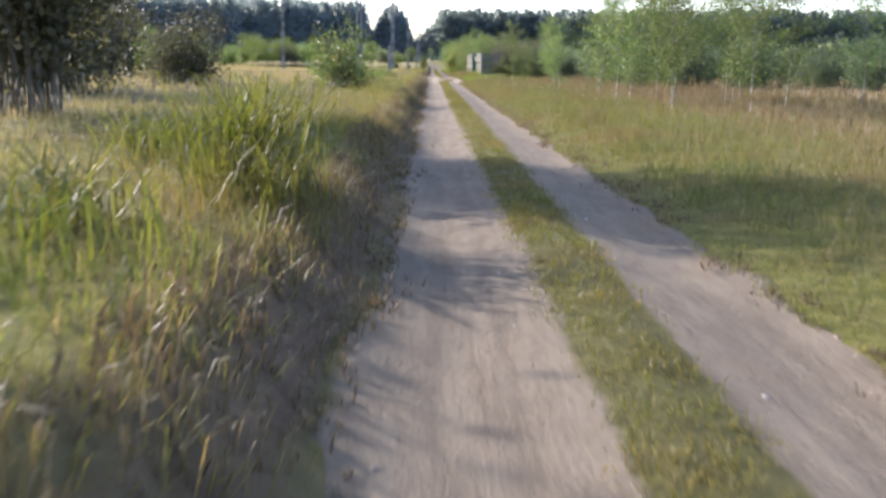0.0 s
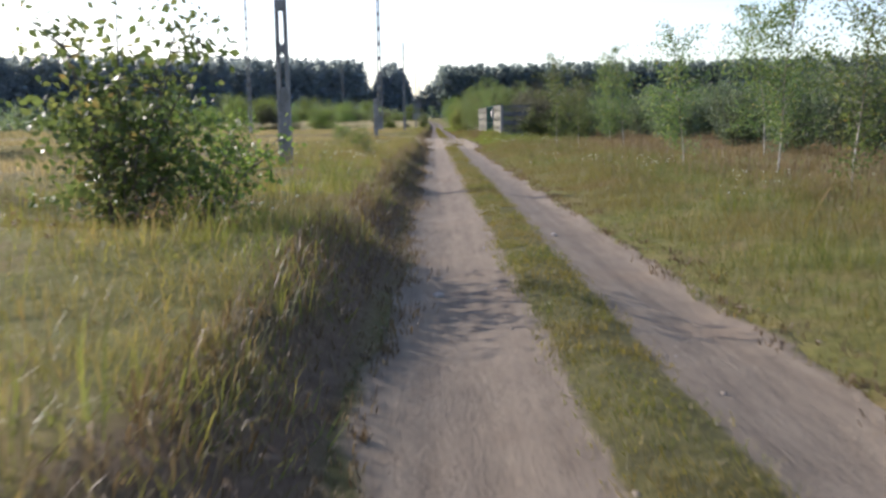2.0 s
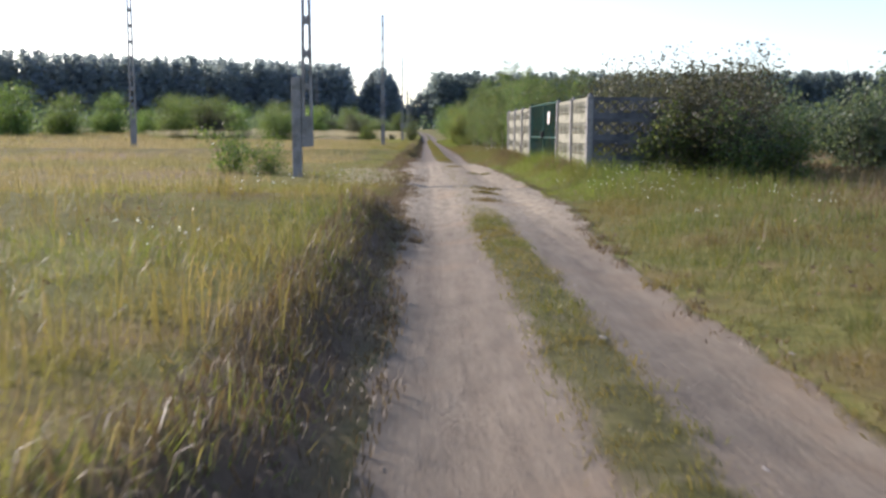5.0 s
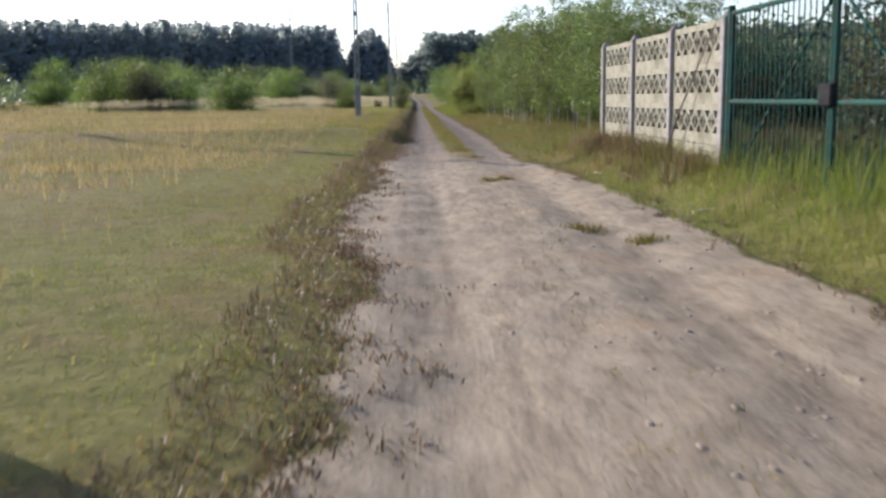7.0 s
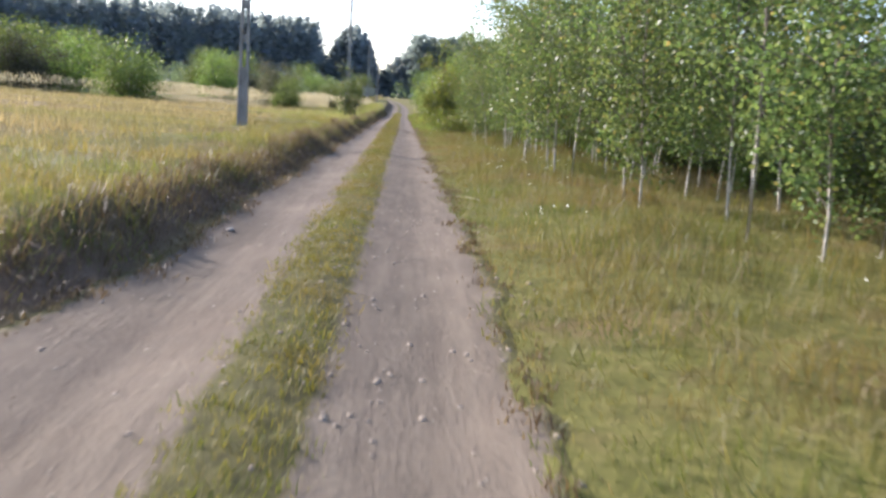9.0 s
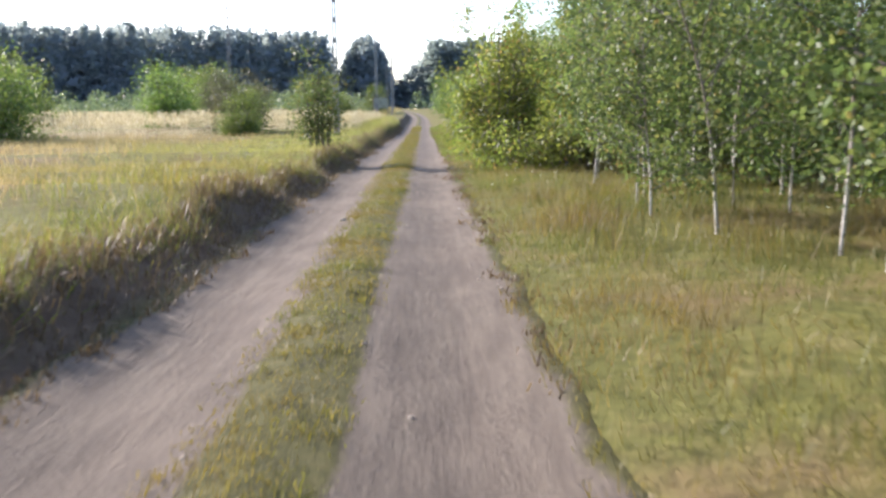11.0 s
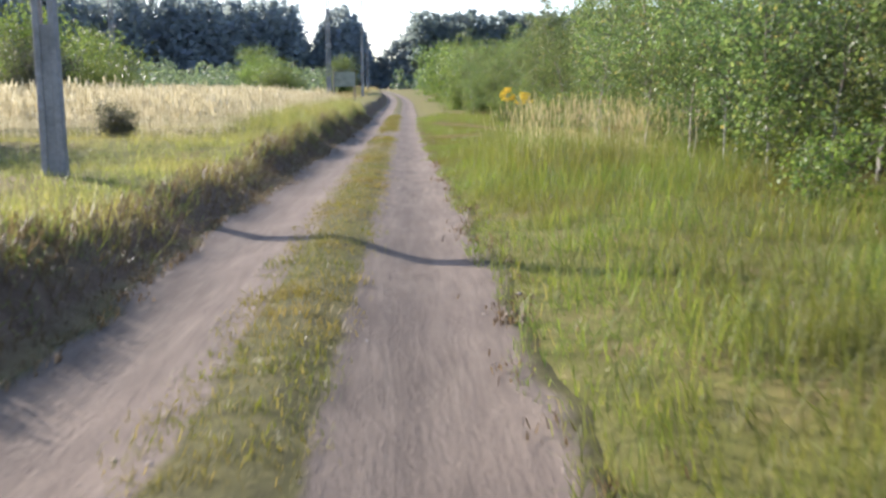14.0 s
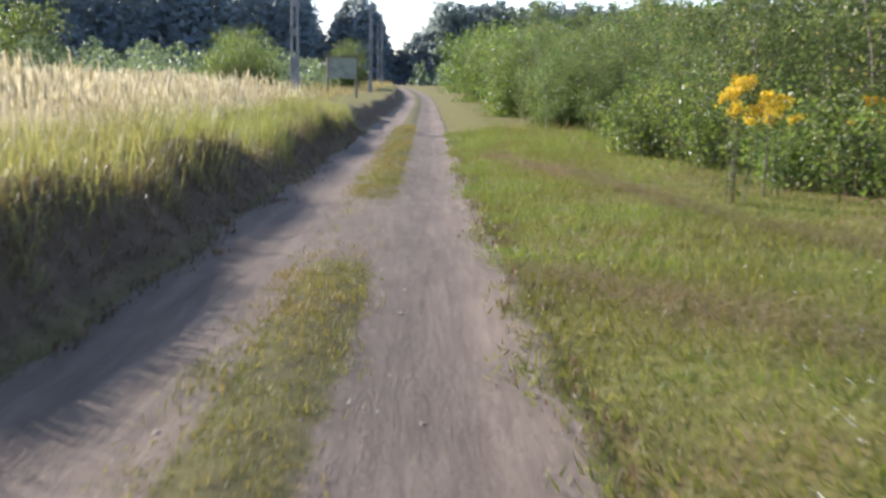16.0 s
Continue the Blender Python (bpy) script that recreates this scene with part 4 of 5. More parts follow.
def pine(parts, x, y, h, wide=3.1, n=300, bare=0.06, size=1.0):
    t = rng.uniform(0, 1, n) ** 0.85
    z = h * (bare + (1 - bare) * t)
    r = wide * np.sqrt(rng.uniform(0.05, 1, n)) * np.clip(1.10 - t ** 3.4, 0.10, 1)
    a = rng.uniform(0, 6.28, n)
    c = np.c_[x + r * np.cos(a), y + r * np.sin(a), z + float(land(np.array(x), np.array(y)))]
    s = (size * (1.15 - 0.65 * t))[:, None]
    parts.append(((c[:, None, :] + rng.normal(0, 1, (n, 3, 3)) * s[:, None] * np.array([1, 1, 0.8])).reshape(-1, 3), np.arange(3 * n).reshape(-1, 3)))


def pine_wood(name, line, rows, label, h0=21.5):
    """A far pine wood: rows of stems with ragged crowns behind a front line."""
    parts = []
    for (x0, y0), (x1, y1) in zip(line[:-1], line[1:]):
        length = math.hypot(x1 - x0, y1 - y0)
        for row in range(rows):
            for i in range(int(length / 2.3)):
                f = (i + rng.uniform(0, 1)) / (length / 2.3)
                x, y = x0 + (x1 - x0) * f + rng.normal(0, 0.6), y0 + (y1 - y0) * f + row * 5 + rng.normal(0, 1.2)
                pine(parts, x, y, h0 * rng.uniform(0.94, 1.04), 3.4, 360)
    return stuff(name, parts, m_hazy_pine, label, "pine forest")


pine_wood("pine_forest", [(-29, 397), (-75, 372), (-130, 345), (-210, 330), (-330, 330)], 3, "dark dense pine forest beyond the field, needles tinted for haze", 23.5)
pine_wood("pine_forest", [(3, 400), (60, 396), (150, 380), (280, 370)], 3, "dark dense pine forest beyond the birches, needles tinted for haze")
clump = []
for i in range(46):
    x = rng.uniform(-24.0, -11.5)
    pine(clump, x, rng.uniform(396, 408), 21.8 * rng.uniform(0.9, 1.05) * (1 - 0.30 * abs((x + 17.8) / 6.2) ** 3), 2.5)
for x in (-33, -31, -28.5, -26.5, -25, -11, -9, -7, -5, -3, -1, 1):
    pine(clump, x, 404 + rng.uniform(-2, 4), {-33: 19, -31: 17, -28.5: 14, 1: 18, -1: 16, -3: 14, -5: 11.5, -11: 12}.get(x, 9.5), 2.3)
stuff("pine_clump", clump, m_hazy_pine, "rounded clump of dark pines in the forest gap, needles tinted for haze", "pine trees")

belt = []
for i in range(520):
    y = rng.uniform(205, 385)
    side = rng.uniform(0, 1) < 0.55
    x = road_mid(y) + (-rng.uniform(7 + (y - 205) * 0.03, 150) if side else rng.uniform(5, 120))
    if y > 265:
        pine(belt, float(x), y, rng.uniform(2.2, 5.5), rng.uniform(1.6, 3.0), 80, 0.0, 0.5)
    elif abs(x) < 45:
        pine(belt, float(x), y, rng.uniform(1.8, 3.6), rng.uniform(1.2, 2.2), 420, 0.0, 0.16)
for i in range(150):
    y = rng.uniform(70, 205)
    x = -rng.uniform(45, 110) - 10
    pine(belt, x, y, rng.uniform(2.5, 5.0), rng.uniform(1.6, 3.0), 80, 0.0, 0.5)
for i in range(160):
    y = rng.uniform(20, 230)
    x = rng.uniform(28, 75)
    pine(belt, x, y, rng.uniform(2.5, 4.5), rng.uniform(1.6, 2.8), 80, 0.0, 0.5)
stuff("far_thicket", belt, m_hazy_leaf, "green belt of bushes in front of the pine forest, leaves tinted for haze", "thicket")


# ---- power poles ----
def pole_half(bm, w0, w1, z0, z1, side, depth):
    """One tapered leg of a ladder-like concrete pole."""
    vs = []
    for z, w in ((z0, w0), (z1, w1)):
        for sx, sy in ((0, -1), (1, -1), (1, 1), (0, 1)):
            x = side * (w / 2 - 0.075 * sx * (0.75 + 0.25 * w / w0))
            vs.append(bm.verts.new((x, sy * depth / 2, z)))
    for a, b, c, d in ((0, 1, 5, 4), (1, 2, 6, 5), (2, 3, 7, 6), (3, 0, 4, 7), (3, 2, 1, 0), (4, 5, 6, 7)):
        bm.faces.new([vs[i] for i in ((a, b, c, d) if side > 0 else (d, c, b, a))])


def power_pole(x, y, height, wide=0.28, turn=0.0, stub=False, label="tall ladder-like grey concrete power pole", solid=1.6):
    root = new("power_pole")
    root.matrix_basis = pose(x, y, float(land(np.array(x), np.array(y))), 0, 0, turn)
    for side in (-1, 1):
        bm = bmesh.new()
        pole_half(bm, wide, wide * 0.52, 0.8 if stub else -0.3, height, side, 0.125)
        bevel(bm, 0.008)
        part("leg", bm, m_concrete, root)
    bm = bmesh.new()
    low = 0.8 if stub else -0.3
    box(bm, (0, 0, (solid + low) / 2), (wide - 0.13, 0.075, solid - low))
    part("web", bm, m_concrete, root)
    z = solid + 0.75
    while z < height - 0.1:
        w = wide * (1 - 0.48 * z / height)
        bm = bmesh.new()
        box(bm, (0, 0, z), (w - 0.12, 0.09, 0.12))
        for s in (-1, 1):
            box(bm, (s * (w / 2 - 0.085), 0, z), (0.05, 0.085, 0.22))
        part("rung", bm, m_concrete, root)
        z += 0.85
    if stub:
        for s in (-1,):
            bm = bmesh.new()
            box(bm, (s * 0.275, 0.02, 1.1), (0.24, 0.24, 3.0))
            bevel(bm, 0.015)
            part("stub_post", bm, m_concrete, root, "thick concrete foot clamped to the pole")
    return tagged(root, label, "power pole", "power poles along the track")


power_pole(-3.9, 38.5, 9.0)
power_pole(-4.0, 74.1, 9.0, 0.30, stub=True, label="concrete power pole hung on a thick concrete foot")
power_pole(-3.8, 113.8, 9.0)
power_pole(-3.3, 150.0, 9.0, 0.26)
for yy in (188.0, 226.0, 264.0, 302.0):
    power_pole(-3.5 + road_mid(yy), yy, 9.0)
power_pole(-17.0, 101.0, 12.7, 0.36)
power_pole(-18.5, 201.0, 12.7, 0.4)


# ---- concrete fence and gate ----
FX, FY, FD = 2.50, 87.0, -0.028        # the far post, and how the line runs off the road's direction
W = 2.05
fence_z = 0.05


def fence_at(s, off=0.0, z=0.0):
    """A place on the fence line, s metres back from its far post; local x runs along the fence towards the far end."""
    y = FY - s
    return pose(FX - FD * s + off, y, fence_z + z, 0, 0, 90 + math.degrees(math.atan(-FD)))


def openwork_plate():
    """A cast plate in one piece: a solid foot, a top rail and between them a band pierced so that crosses remain."""
    bm = bmesh.new()
    L = W - 0.12
    n = 6
    p = (L - 0.10) / n
    xs = [0.0] + [0.05 + k * p for k in range(n + 1)] + [L]
    zs = [0.0, 0.125, 0.435, 0.498]
    grid = [[bm.verts.new((x, 0, z)) for x in xs] for z in zs]
    for r in range(3):
        for c in range(n + 2):
            ring = [grid[r][c], grid[r][c + 1], grid[r + 1][c + 1], grid[r + 1][c]]
            if r != 1 or c in (0, n + 1):
                bm.faces.new(ring)
                continue
            mid = bm.verts.new(((xs[c] + xs[c + 1]) / 2, 0, (zs[1] + zs[2]) / 2))
            for k in range(4):
                tri = [ring[k], ring[(k + 1) % 4], mid]
                heart = (tri[0].co + tri[1].co + tri[2].co) / 3
                inner = [bm.verts.new(heart + (v.co - heart) * 0.70) for v in tri]
                for i in range(3):
                    j = (i + 1) % 3
                    bm.faces.new((tri[i], tri[j], inner[j], inner[i]))
    bmesh.ops.recalc_face_normals(bm, faces=list(bm.faces))
    bmesh.ops.solidify(bm, geom=list(bm.faces), thickness=0.042)
    bmesh.ops.translate(bm, verts=list(bm.verts), vec=(0, -0.021, 0))
    me = bpy.data.meshes.new("panel")
    bm.to_mesh(me)
    bm.free()
    me.materials.append(m_panel)
    return me


def solid_plate():
    bm = bmesh.new()
    L = W - 0.12
    box(bm, (L / 2, 0, 0.245), (L, 0.042, 0.49))
    bevel(bm, 0.01)
    me = bpy.data.meshes.new("panel")
    bm.to_mesh(me)
    bm.free()
    me.materials.append(m_panel)
    return me


def fence_post():
    bm = bmesh.new()
    box(bm, (0, 0, 0.84), (0.13, 0.15, 2.38))
    bmesh.ops.create_cone(bm, cap_ends=True, segments=8, radius1=0.075, radius2=0.035, depth=0.07, matrix=Matrix.Translation((0, 0, 2.065)))
    bevel(bm, 0.012)
    me = bpy.data.meshes.new("post")
    bm.to_mesh(me)
    bm.free()
    me.materials.append(m_concrete)
    return me


plate_me, foot_me, post_me = openwork_plate(), solid_plate(), fence_post()


def fence_run(label, first, count, at, plates):
    root = new("concrete_fence")
    for i in range(count + 1):
        share("post", post_me, root, at(first + i * W))
    for i in range(count):
        for k in range(4):
            share("panel", plates[0] if k == 0 else plates[1], root, at(first + (i + 1) * W) @ Matrix.Translation((0.06, 0, 0.02 + k * 0.5)))
    return tagged(root, label, "fence", "concrete fence of the yard")


def side_at(s):
    """The return of the fence, running away from the road at its near corner."""
    c = fence_at(P7).translation
    return pose(c.x + s, c.y, fence_z, 0, 0, 180)


P5, P7 = 11.45, 11.45 + 2 * W
fence_run("pale concrete panel fence with openwork crosses, beyond the gate", 0.0, 3, fence_at, (foot_me, plate_me))
fence_run("pale concrete panel fence with openwork crosses, before the gate", P5, 2, fence_at, (foot_me, plate_me))
# The return's plates use the copy whose colour carries its shade.
shaded_foot, shaded_plate = foot_me.copy(), plate_me.copy()
for me in (shaded_foot, shaded_plate):
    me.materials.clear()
    me.materials.append(m_shaded_panel)
fence_run("stained concrete panel fence darkened for shade, running back into the yard growth", 0.0, 1, side_at, (shaded_foot, shaded_plate))


def tube(bm, a, b, r, sides=8):
    a, b = Vector(a), Vector(b)
    q = (b - a).to_track_quat("Z", "Y").to_matrix().to_4x4()
    bmesh.ops.create_cone(bm, cap_ends=True, segments=sides, radius1=r, radius2=r, depth=(b - a).length, matrix=Matrix.Translation((a + b) / 2) @ q)


def gate_leaf(root, x0, x1, sign):
    """One leaf: a frame of tubes, upright bars, a middle rail and a brace."""
    lo, hi = 0.12, 2.06
    bm = bmesh.new()
    for a, b in (((x0, 0, lo), (x0, 0, hi)), ((x1, 0, lo), (x1, 0, hi)), ((x0, 0, lo), (x1, 0, lo)), ((x0, 0, hi), (x1, 0, hi)), ((x0, 0, 1.05), (x1, 0, 1.05))):
        tube(bm, a, b, 0.028)
    leaf = part("gate_frame", bm, m_green_paint, root)
    n = 20
    for i in range(1, n):
        x = x0 + (x1 - x0) * i / n
        bm = bmesh.new()
        tube(bm, (x, 0, lo), (x, 0, hi), 0.0085, 5)
        part("bar", bm, m_green_paint, leaf)
    bm = bmesh.new()
    tube(bm, (x0 if sign > 0 else x1, -0.02, lo), (x1 if sign > 0 else x0, -0.02, hi), 0.016, 6)
    part("brace", bm, m_green_paint, leaf)


gate = new("gate")
gate.matrix_basis = fence_at((3 * W + P5) / 2)
half = (P5 - 3 * W) / 2
gate_leaf(gate, -half + 0.16, -0.03, 1)
gate_leaf(gate, 0.03, half - 0.16, -1)
for s in (-1, 1):
    bm = bmesh.new()
    box(bm, (s * (half - 0.10), 0, 0.95), (0.07, 0.07, 2.4))
    bevel(bm, 0.006)
    part("gate_post", bm, m_green_paint, gate)
bm = bmesh.new()
box(bm, (0.0, 0.05, 1.12), (0.24, 0.07, 0.20))
bevel(bm, 0.012)
part("lock_box", bm, m_lock, gate, "black lock box")
tagged(gate, "closed two-leaf gate of dull green steel bars", "gate")

sheet = bmesh.new()
rim = [(-0.16, 0.21), (-0.02, 0.25), (0.15, 0.17), (0.13, -0.03), (0.17, -0.12), (0.08, -0.25), (-0.05, -0.20), (-0.18, -0.15), (-0.13, 0.02)]
front = [sheet.verts.new((x, 0.004 + 0.015 * math.sin(9 * x), z)) for x, z in rim]
sheet.faces.new(front)
made = bmesh.ops.extrude_face_region(sheet, geom=list(sheet.faces))
for v in made["geom"]:
    if isinstance(v, bmesh.types.BMVert):
        v.co.y -= 0.004
paper = part("torn_notice", sheet, m_paper)
paper.matrix_basis = fence_at((3 * W + P5) / 2 + 1.25, -0.06, 1.62) @ Matrix.Scale(0.8, 4)
tagged(paper, "torn white sheet tied to the gate bars", "notice")


bm = bmesh.new()
lean_pts = [(2.46, 82.7, 0.36), (2.50, 82.22, 0.93), (2.55, 81.64, 1.50), (2.60, 81.1, 2.02)]
for a, b, w in zip(lean_pts[:-1], lean_pts[1:], (0.016, 0.013, 0.010)):
    tube(bm, a, b, w, 7)
tube(bm, lean_pts[2], (2.55, lean_pts[2][1] - 0.22, 1.85), 0.006, 5)
tagged(part("leaning_branch", bm, m_wood), "thin dark dry branch leaning on the concrete fence", "branch")


# ---- board by the track ----
board = new("notice_board")
board.matrix_basis = pose(-4.3 + road_mid(212), 212, float(land(np.array(-4.3), np.array(212.0))), 0, 0, 4)
for s in (-1, 1):
    bm = bmesh.new()
    tube(bm, (s * 0.80, 0, -0.3), (s * 0.80, 0, 2.35), 0.07, 8)
    part("post", bm, m_wood, board)
bm = bmesh.new()
box(bm, (0, -0.09, 1.70), (1.62, 0.06, 1.15))
bevel(bm, 0.012)
part("panel", bm, m_board, board, "faded greenish board face")
bm = bmesh.new()
box(bm, (0, -0.05, 2.38), (1.95, 0.40, 0.05))
part("roof", bm, m_wood, board)
tagged(board, "weathered wooden notice board on two posts", "notice board")


# ---- goldenrod, weeds and small things ----
def goldenrod():
    root = new("goldenrod")
    wood, green, gold = [], [], []
    for k in range(9):
        a, r = rng.uniform(0, 6.28), rng.uniform(0.02, 0.30)
        h = rng.uniform(0.95, 1.35)
        p = np.array([math.cos(a) * r * 0.5, math.sin(a) * r * 0.5, -0.05])
        q = np.array([math.cos(a) * r, math.sin(a) * r, h])
        wood.append(limb([p, (p + q) / 2, q], [0.005, 0.004, 0.002], 4))
        s = rng.uniform(0.15, 0.85, (34, 1))
        green.append(p + (q - p) * s + rng.normal(0, 0.03, (34, 3)))
        for j in range(6):
            b = rng.uniform(0, 6.28)
            tip = q + np.array([math.cos(b) * 0.12, math.sin(b) * 0.12, rng.uniform(-0.12, 0.06)])
            s = rng.uniform(0, 1, (26, 1))
            gold.append(q + (tip - q) * s + rng.normal(0, 0.018, (26, 3)))
    tagged(tri_mesh("stalkwork", *join(wood), m_bark_grey, root), kind="stuff")
    tri_mesh("foliage", *leaves(np.concatenate(green), 0.08, 0.3, 0.25), m_bush_leaf, root)
    tri_mesh("flower_plume", *leaves(np.concatenate(gold), 0.028, 0.0, 0.9), m_yellow, root)
    return tagged(root, "clump of goldenrod with bright yellow flower plumes", "goldenrod", "goldenrod clumps at the clearing")


rod = put(goldenrod(), 3.7, 169.4)
for x, y, s in ((4.35, 170.2, 0.9), (5.6, 170.4, 0.85)):
    again(rod, x, y, rng.uniform(0, 360), s)


def scatter_heads(n, spans, z0, z1, size, material, name, label, category):
    """Small flower or seed heads on thin stalks, strewn over stretches of the verge."""
    parts = []
    for (x0, x1, y0, y1), share_n in zip(spans, rng.multinomial(n, [1 / len(spans)] * len(spans))):
        x, y, s = tufted(share_n, x0, x1, y0, y1, 0.25, 7)
        z = land(x, y) + rng.uniform(z0, z1, share_n)
        for k in range(3):
            parts.append(leaves(np.c_[x, y, z] + rng.normal(0, size * 0.35, (share_n, 3)), size, 0.0, 0.95))
    return stuff(name, parts, material, label, category)


scatter_heads(560, [(-5, -2, 12, 62), (1.9, 4.8, 20, 62), (2.2, 5, 62, 72), (1.8, 5, 95, 128)], 0.13, 0.30, 0.018,
              m_white_flower, "white_flowers", "small white yarrow heads in the verge", "flowers")
scatter_heads(70, [(1.7, 3.4, 162.0, 165.4)], 0.06, 0.16, 0.011, m_white_flower, "white_flowers", "tiny white flower heads in the mown grass", "flowers")
scatter_heads(1100, [(-4.5, -1.9, 8, 60), (1.6, 4.0, 30, 60)], 0.12, 0.32, 0.024, m_seed_brown, "dry_weeds", "dry brown seed heads in the verge", "weeds")


def lumps(name, n, place, size, material, label, category):
    """Small clods and stones pressed into the track."""
    base = np.array([(-1, -1, -.6), (1, -1, -.6), (1, 1, -.6), (-1, 1, -.6), (-.6, -.6, .6), (.6, -.6, .6), (.6, .6, .6), (-.6, .6, .6)])
    quad = [(0, 1, 5, 4), (1, 2, 6, 5), (2, 3, 7, 6), (3, 0, 4, 7), (4, 5, 6, 7)]
    tri = np.array([t for a, b, c, d in quad for t in ((a, b, c), (a, c, d))])
    parts = []
    x, y = place(n)
    z = road_height(x, y)
    for i in range(n):
        s = size * rng.uniform(0.4, 1.6)
        v = base * (1 + rng.uniform(-0.25, 0.25, base.shape)) * s * np.array([1, rng.uniform(0.7, 1.3), 0.6])
        parts.append((v + np.array([x[i], y[i], z[i] + 0.15 * s]), tri))
    return stuff(name, parts, material, label, category)


def apron(n):
    y = rng.uniform(60, 100, n)
    x = np.where(rng.uniform(0, 1, n) < 0.6, 0.35 + rng.normal(0, 0.45, n), rng.uniform(-1.5, 1.4, n))
    return x, y + 0.4 * np.sin(x * 3)


def all_along(n):
    y = rng.uniform(0, 182, n)
    e = rng.choice([-1.3, -0.4, 0.25, 1.05], n)
    return e + rng.normal(0, 0.12, n), y


lumps("clods", 1100, apron, 0.012, m_clod, "loose clods of dry soil on the track", "soil")
lumps("clods", 650, all_along, 0.011, m_clod, "small clods along the edges of the ruts", "soil")
lumps("pebbles", 110, all_along, 0.012, m_stone, "pale pebbles on the sandy track", "pebbles")


# ---- litter on the verge, and grass islands on the open sandy stretch ----
def stick(x, y, length, turn, r=0.02, label="pale broken stick lying on the verge"):
    bm = bmesh.new()
    pts = [(0, 0, 0), (length * 0.45, 0.02, 0.01), (length, -0.015, 0.0)]
    for a, b in zip(pts[:-1], pts[1:]):
        tube(bm, a, b, r, 7)
    ob = part("thrown_stick", bm, m_pale_wood)
    ob.matrix_basis = pose(x, y, max(float(land(np.array(x), np.array(y))), float(road_height(np.array(x), np.array(y)))) + r, 0, -3, turn)
    return tagged(ob, label, "stick")


m_pale_wood = surface("pale dry wood", (0.42, 0.36, 0.27), (0.62, 0.55, 0.44), 12, 0.8, None, 1, 0.3)
stick(1.62, 87.5, 0.20, 30, 0.015, "short pale split log at the edge of the track")
stick(1.75, 83.6, 0.16, 120, 0.009)
stick(1.75, 79.0, 0.45, 15, 0.012)
stick(1.5, 101.2, 0.25, 140, 0.007)

islands = []
for x, y, r in ((0.05, 83.2, 0.16), (0.28, 83.5, 0.14), (0.3, 68.5, 0.3), (0.45, 70.3, 0.35), (0.2, 66.5, 0.3), (0.9, 77.5, 0.16), (0.55, 78.3, 0.2), (0.1, 88.3, 0.2), (-0.05, 90.5, 0.3)):
    n = int(1500 * r)
    gx, gy = x + rng.normal(0, r * 0.45, n), y + rng.normal(0, r * 0.6, n)
    islands.append(blades(gx, gy, road_height(gx, gy) - 0.005, 0.055 * rng.uniform(0.4, 1.5, n), rng.uniform(0.005, 0.011, n), rng.uniform(0.3, 0.95, n)))
stuff("grass_islands", islands, m_grass_mid, "low trodden grass patches on the open sand", "grass")


def stone(x, y, s, label):
    bm = bmesh.new()
    bmesh.ops.create_icosphere(bm, subdivisions=2, radius=s)
    for v in bm.verts:
        v.co = v.co * (1 + 0.22 * noise.noise(v.co * (1.2 / s) + Vector((x, y, 0))))
        v.co.z *= 0.6
    ob = part("stone", bm, m_stone)
    ob.matrix_basis = pose(x, y, float(road_height(np.array(x), np.array(y))) + 0.2 * s, 0, 0, 31 * x)
    return tagged(ob, label, "stone", "stones on the track")


for x, y, s in ((-1.30, 82.8, 0.036), (-0.9, 26.4, 0.04), (0.35, 29.6, 0.035), (-0.35, 69.9, 0.03), (0.6, 71.2, 0.035), (-1.05, 97.5, 0.04), (0.1, 55.2, 0.03), (-0.45, 120.4, 0.035), (0.15, 138.6, 0.03)):
    stone(x, y, s, "small rounded pale stone on the sand")

# ragged brown turf spilling over the edge of the open stretch, dry weeds along the fence foot
turf = []
for i in range(420):
    y = rng.uniform(60, 93)
    x = float(left_edge(np.array(y))) + abs(rng.normal(0, 0.20)) - 0.12
    n, r = int(rng.integers(14, 44)), rng.uniform(0.03, 0.10)
    gx, gy = x + rng.normal(0, r, n), y + rng.normal(0, r * 1.5, n)
    turf.append(blades(gx, gy, road_height(gx, gy) - 0.004, 0.045 * rng.uniform(0.4, 1.6, n), rng.uniform(0.006, 0.014, n), rng.uniform(0.5, 0.98, n)))
for i in range(1300):
    y = rng.uniform(-1, 182)
    e = right_edge(np.array(y)) if i % 3 else left_edge(np.array(y)) + 0.05
    x = float(e) + rng.normal(0, 0.10)
    n, r = int(rng.integers(8, 26)), rng.uniform(0.02, 0.08)
    gx, gy = x + rng.normal(0, r, n), y + rng.normal(0, r * 1.8, n)
    gz = np.maximum(road_height(gx, gy), land(gx, gy) * (gx > 0)) - 0.004
    turf.append(blades(gx, gy, gz, 0.05 * rng.uniform(0.4, 1.6, n), rng.uniform(0.006, 0.013, n), rng.uniform(0.5, 0.98, n)))
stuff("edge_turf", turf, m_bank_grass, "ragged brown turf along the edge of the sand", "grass")

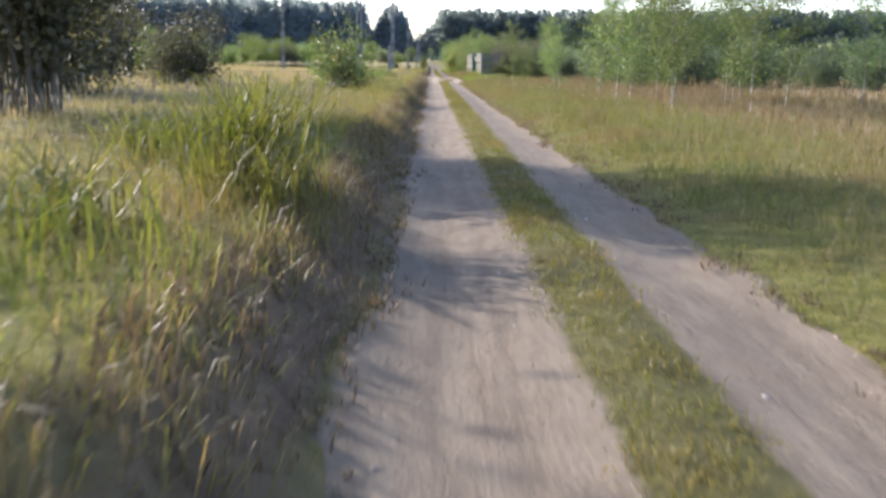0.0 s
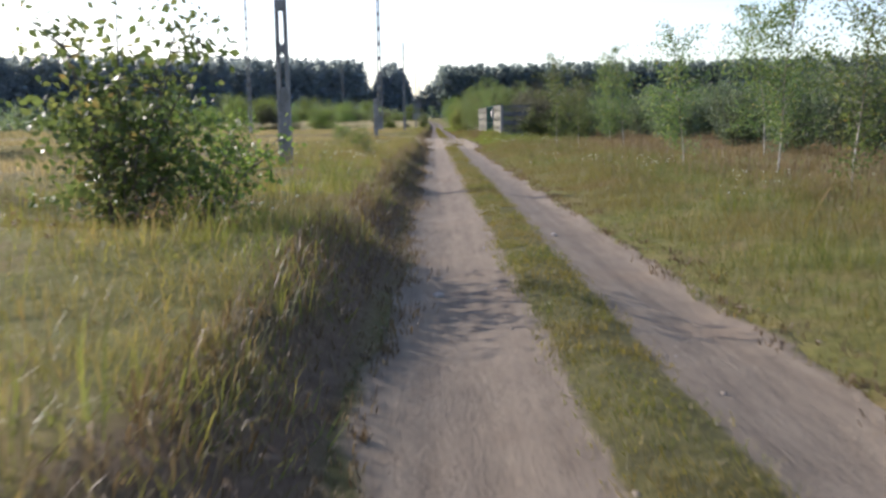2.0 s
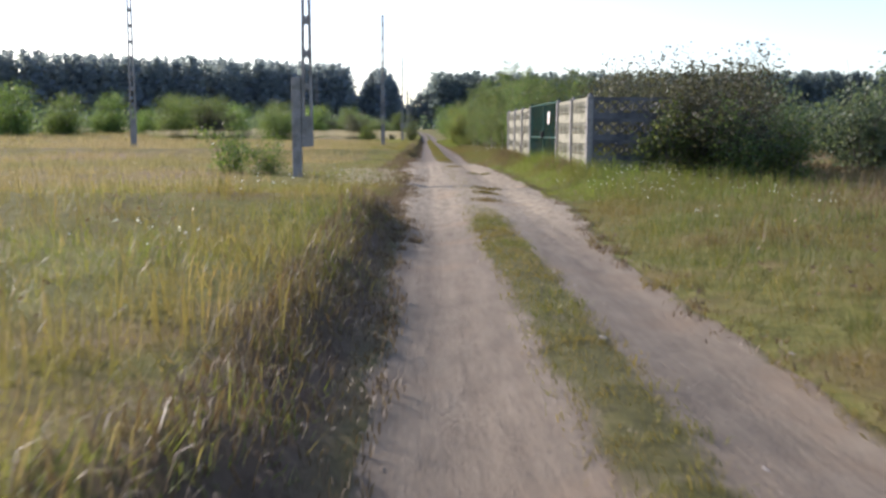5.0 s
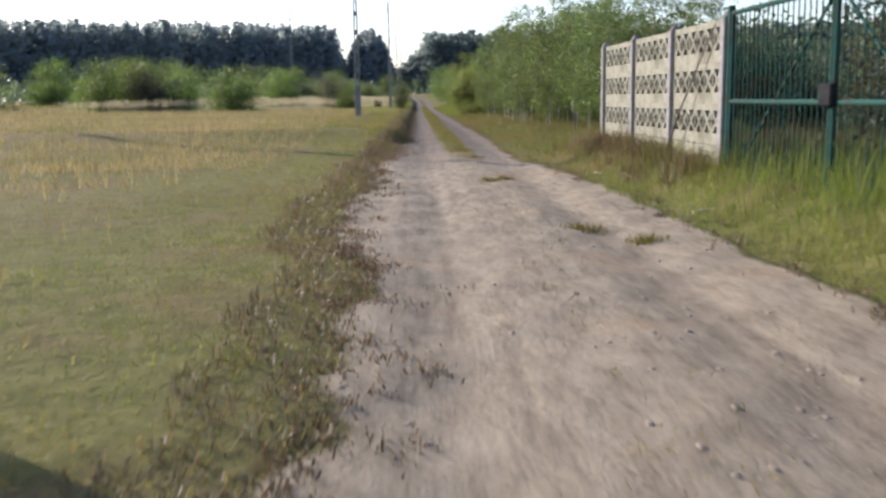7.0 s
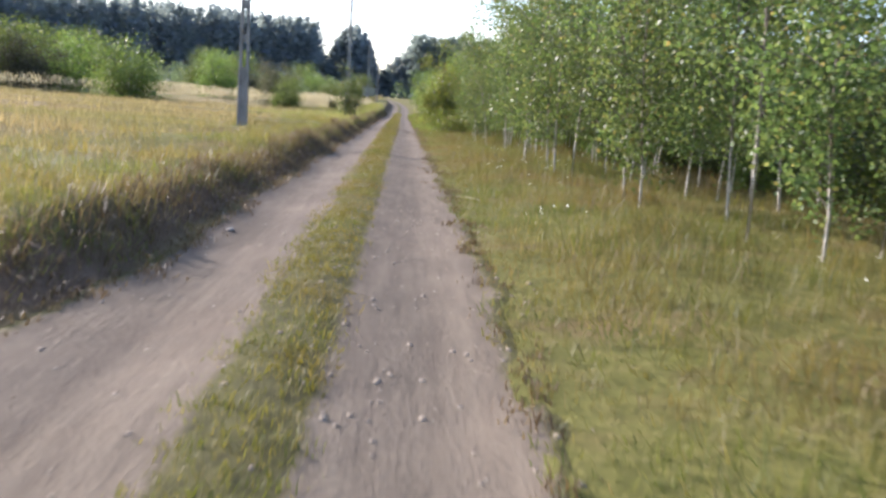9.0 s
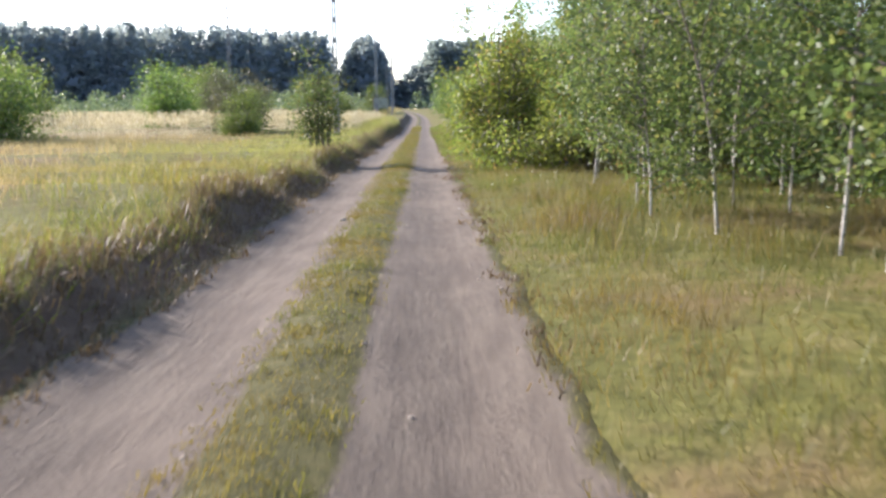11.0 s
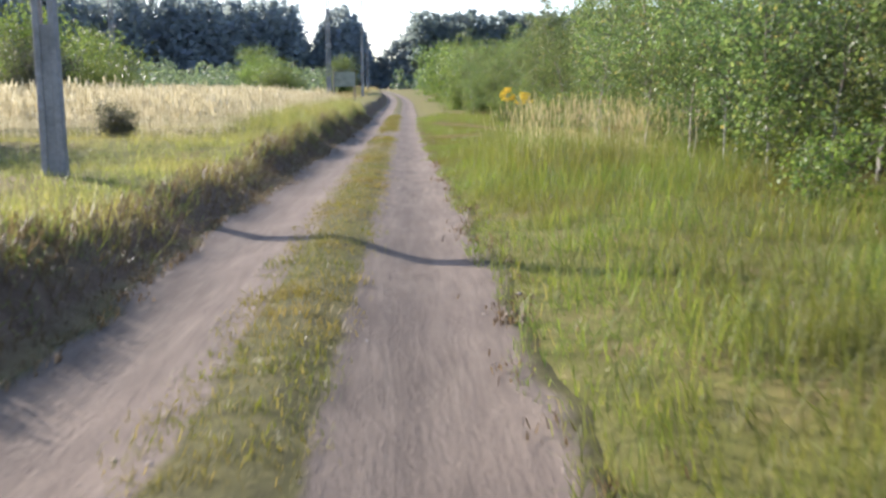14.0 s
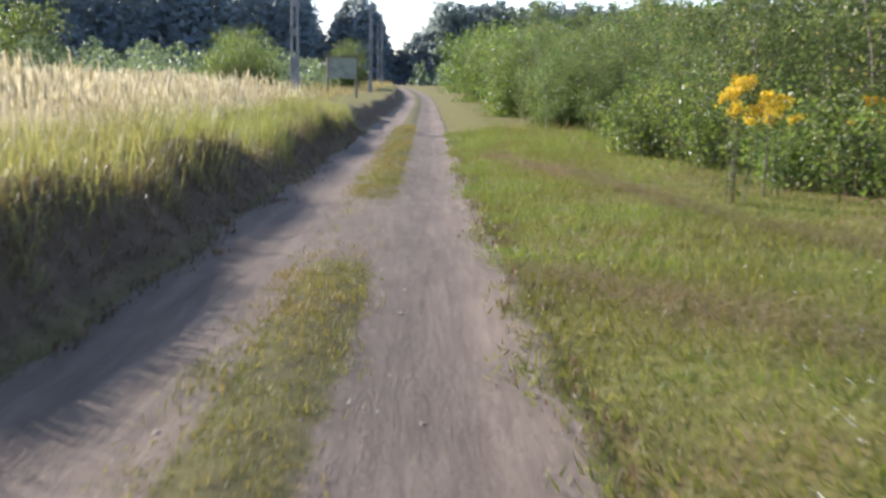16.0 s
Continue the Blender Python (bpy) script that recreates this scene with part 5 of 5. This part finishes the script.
weeds = []
for i in range(230):
    s = rng.uniform(-0.6, 6.3) if i < 170 else rng.uniform(11.2, 15.6)
    p = fence_at(s).translation
    n = int(rng.integers(14, 30))
    gx, gy = p.x - 0.15 - abs(rng.normal(0, 0.22)) + rng.normal(0, 0.07, n), p.y + rng.normal(0, 0.10, n)
    h = rng.uniform(0.15, 0.42) * rng.uniform(0.5, 1.2, n)
    weeds.append(blades(gx, gy, land(gx, gy) - 0.02, h, rng.uniform(0.006, 0.014, n), rng.uniform(0.3, 0.95, n)))
stuff("fence_weeds", weeds, m_bank_grass, "soft brown dry weeds along the fence foot", "weeds")
for x, y, s, a in ((5.4, 76.5, 0.75, 10), (5.8, 79.3, 0.8, 120), (6.6, 73.8, 0.8, 220), (6.4, 82.0, 0.85, 300), (5.6, 71.0, 0.7, 60), (7.8, 77.5, 0.9, 170)):
    again(dark, x, y, a, s)
for x, y, s, a in ((4.55, 70.6, 0.75, 35), (5.9, 70.2, 0.8, 190), (7.2, 70.4, 0.85, 80)):
    tagged(again(bush_a, x, y, a, s), "leafy green shrub in front of the fence return", "shrub")
again(dark, -4.7, 156.6, 40, 0.2)

# fallen leaves and twigs under the broad-leaved bush
fx, fy = 1.12 + rng.normal(0, 0.16, 160), 127.4 + rng.normal(0, 0.5, 160)
stuff("fallen_leaves", [leaves(np.c_[fx, fy, np.maximum(land(fx, fy), road_height(fx, fy)) + rng.uniform(0.0, 0.03, 160)], 0.042, 0.0, 0.6)], m_seed_brown,
      "dry brown leaves fallen beside the wheel track", "leaf litter")
# low shrubs closing the foot of the thicket at the clearing
for i in range(16):
    y = 168.5 + 0.9 * i
    again(small, 5.2 + rng.uniform(-0.3, 0.9) - 0.06 * i, y, rng.uniform(0, 360), rng.uniform(0.75, 1.15))
scatter_heads(620, [(-2.65, -1.75, 69.6, 71.2)], 0.06, 0.38, 0.024, m_grey_seed, "dry_weeds", "pale grey dry weeds beside the track", "weeds")
# undergrowth between the stems of the birch thicket and along its front
for i in range(14):
    again(small, 5.2 + 0.5 * math.sin(0.7 * i) + rng.uniform(-0.2, 0.6), 137.5 + 1.6 * i, rng.uniform(0, 360), rng.uniform(0.6, 1.0))
for i in range(34):
    y = 95 + 2.0 * i + rng.uniform(-0.7, 0.7)
    again(small, 5.9 + rng.uniform(-0.5, 1.6) + (1.4 if y > 136 else 0), y, rng.uniform(0, 360), rng.uniform(0.7, 1.25))
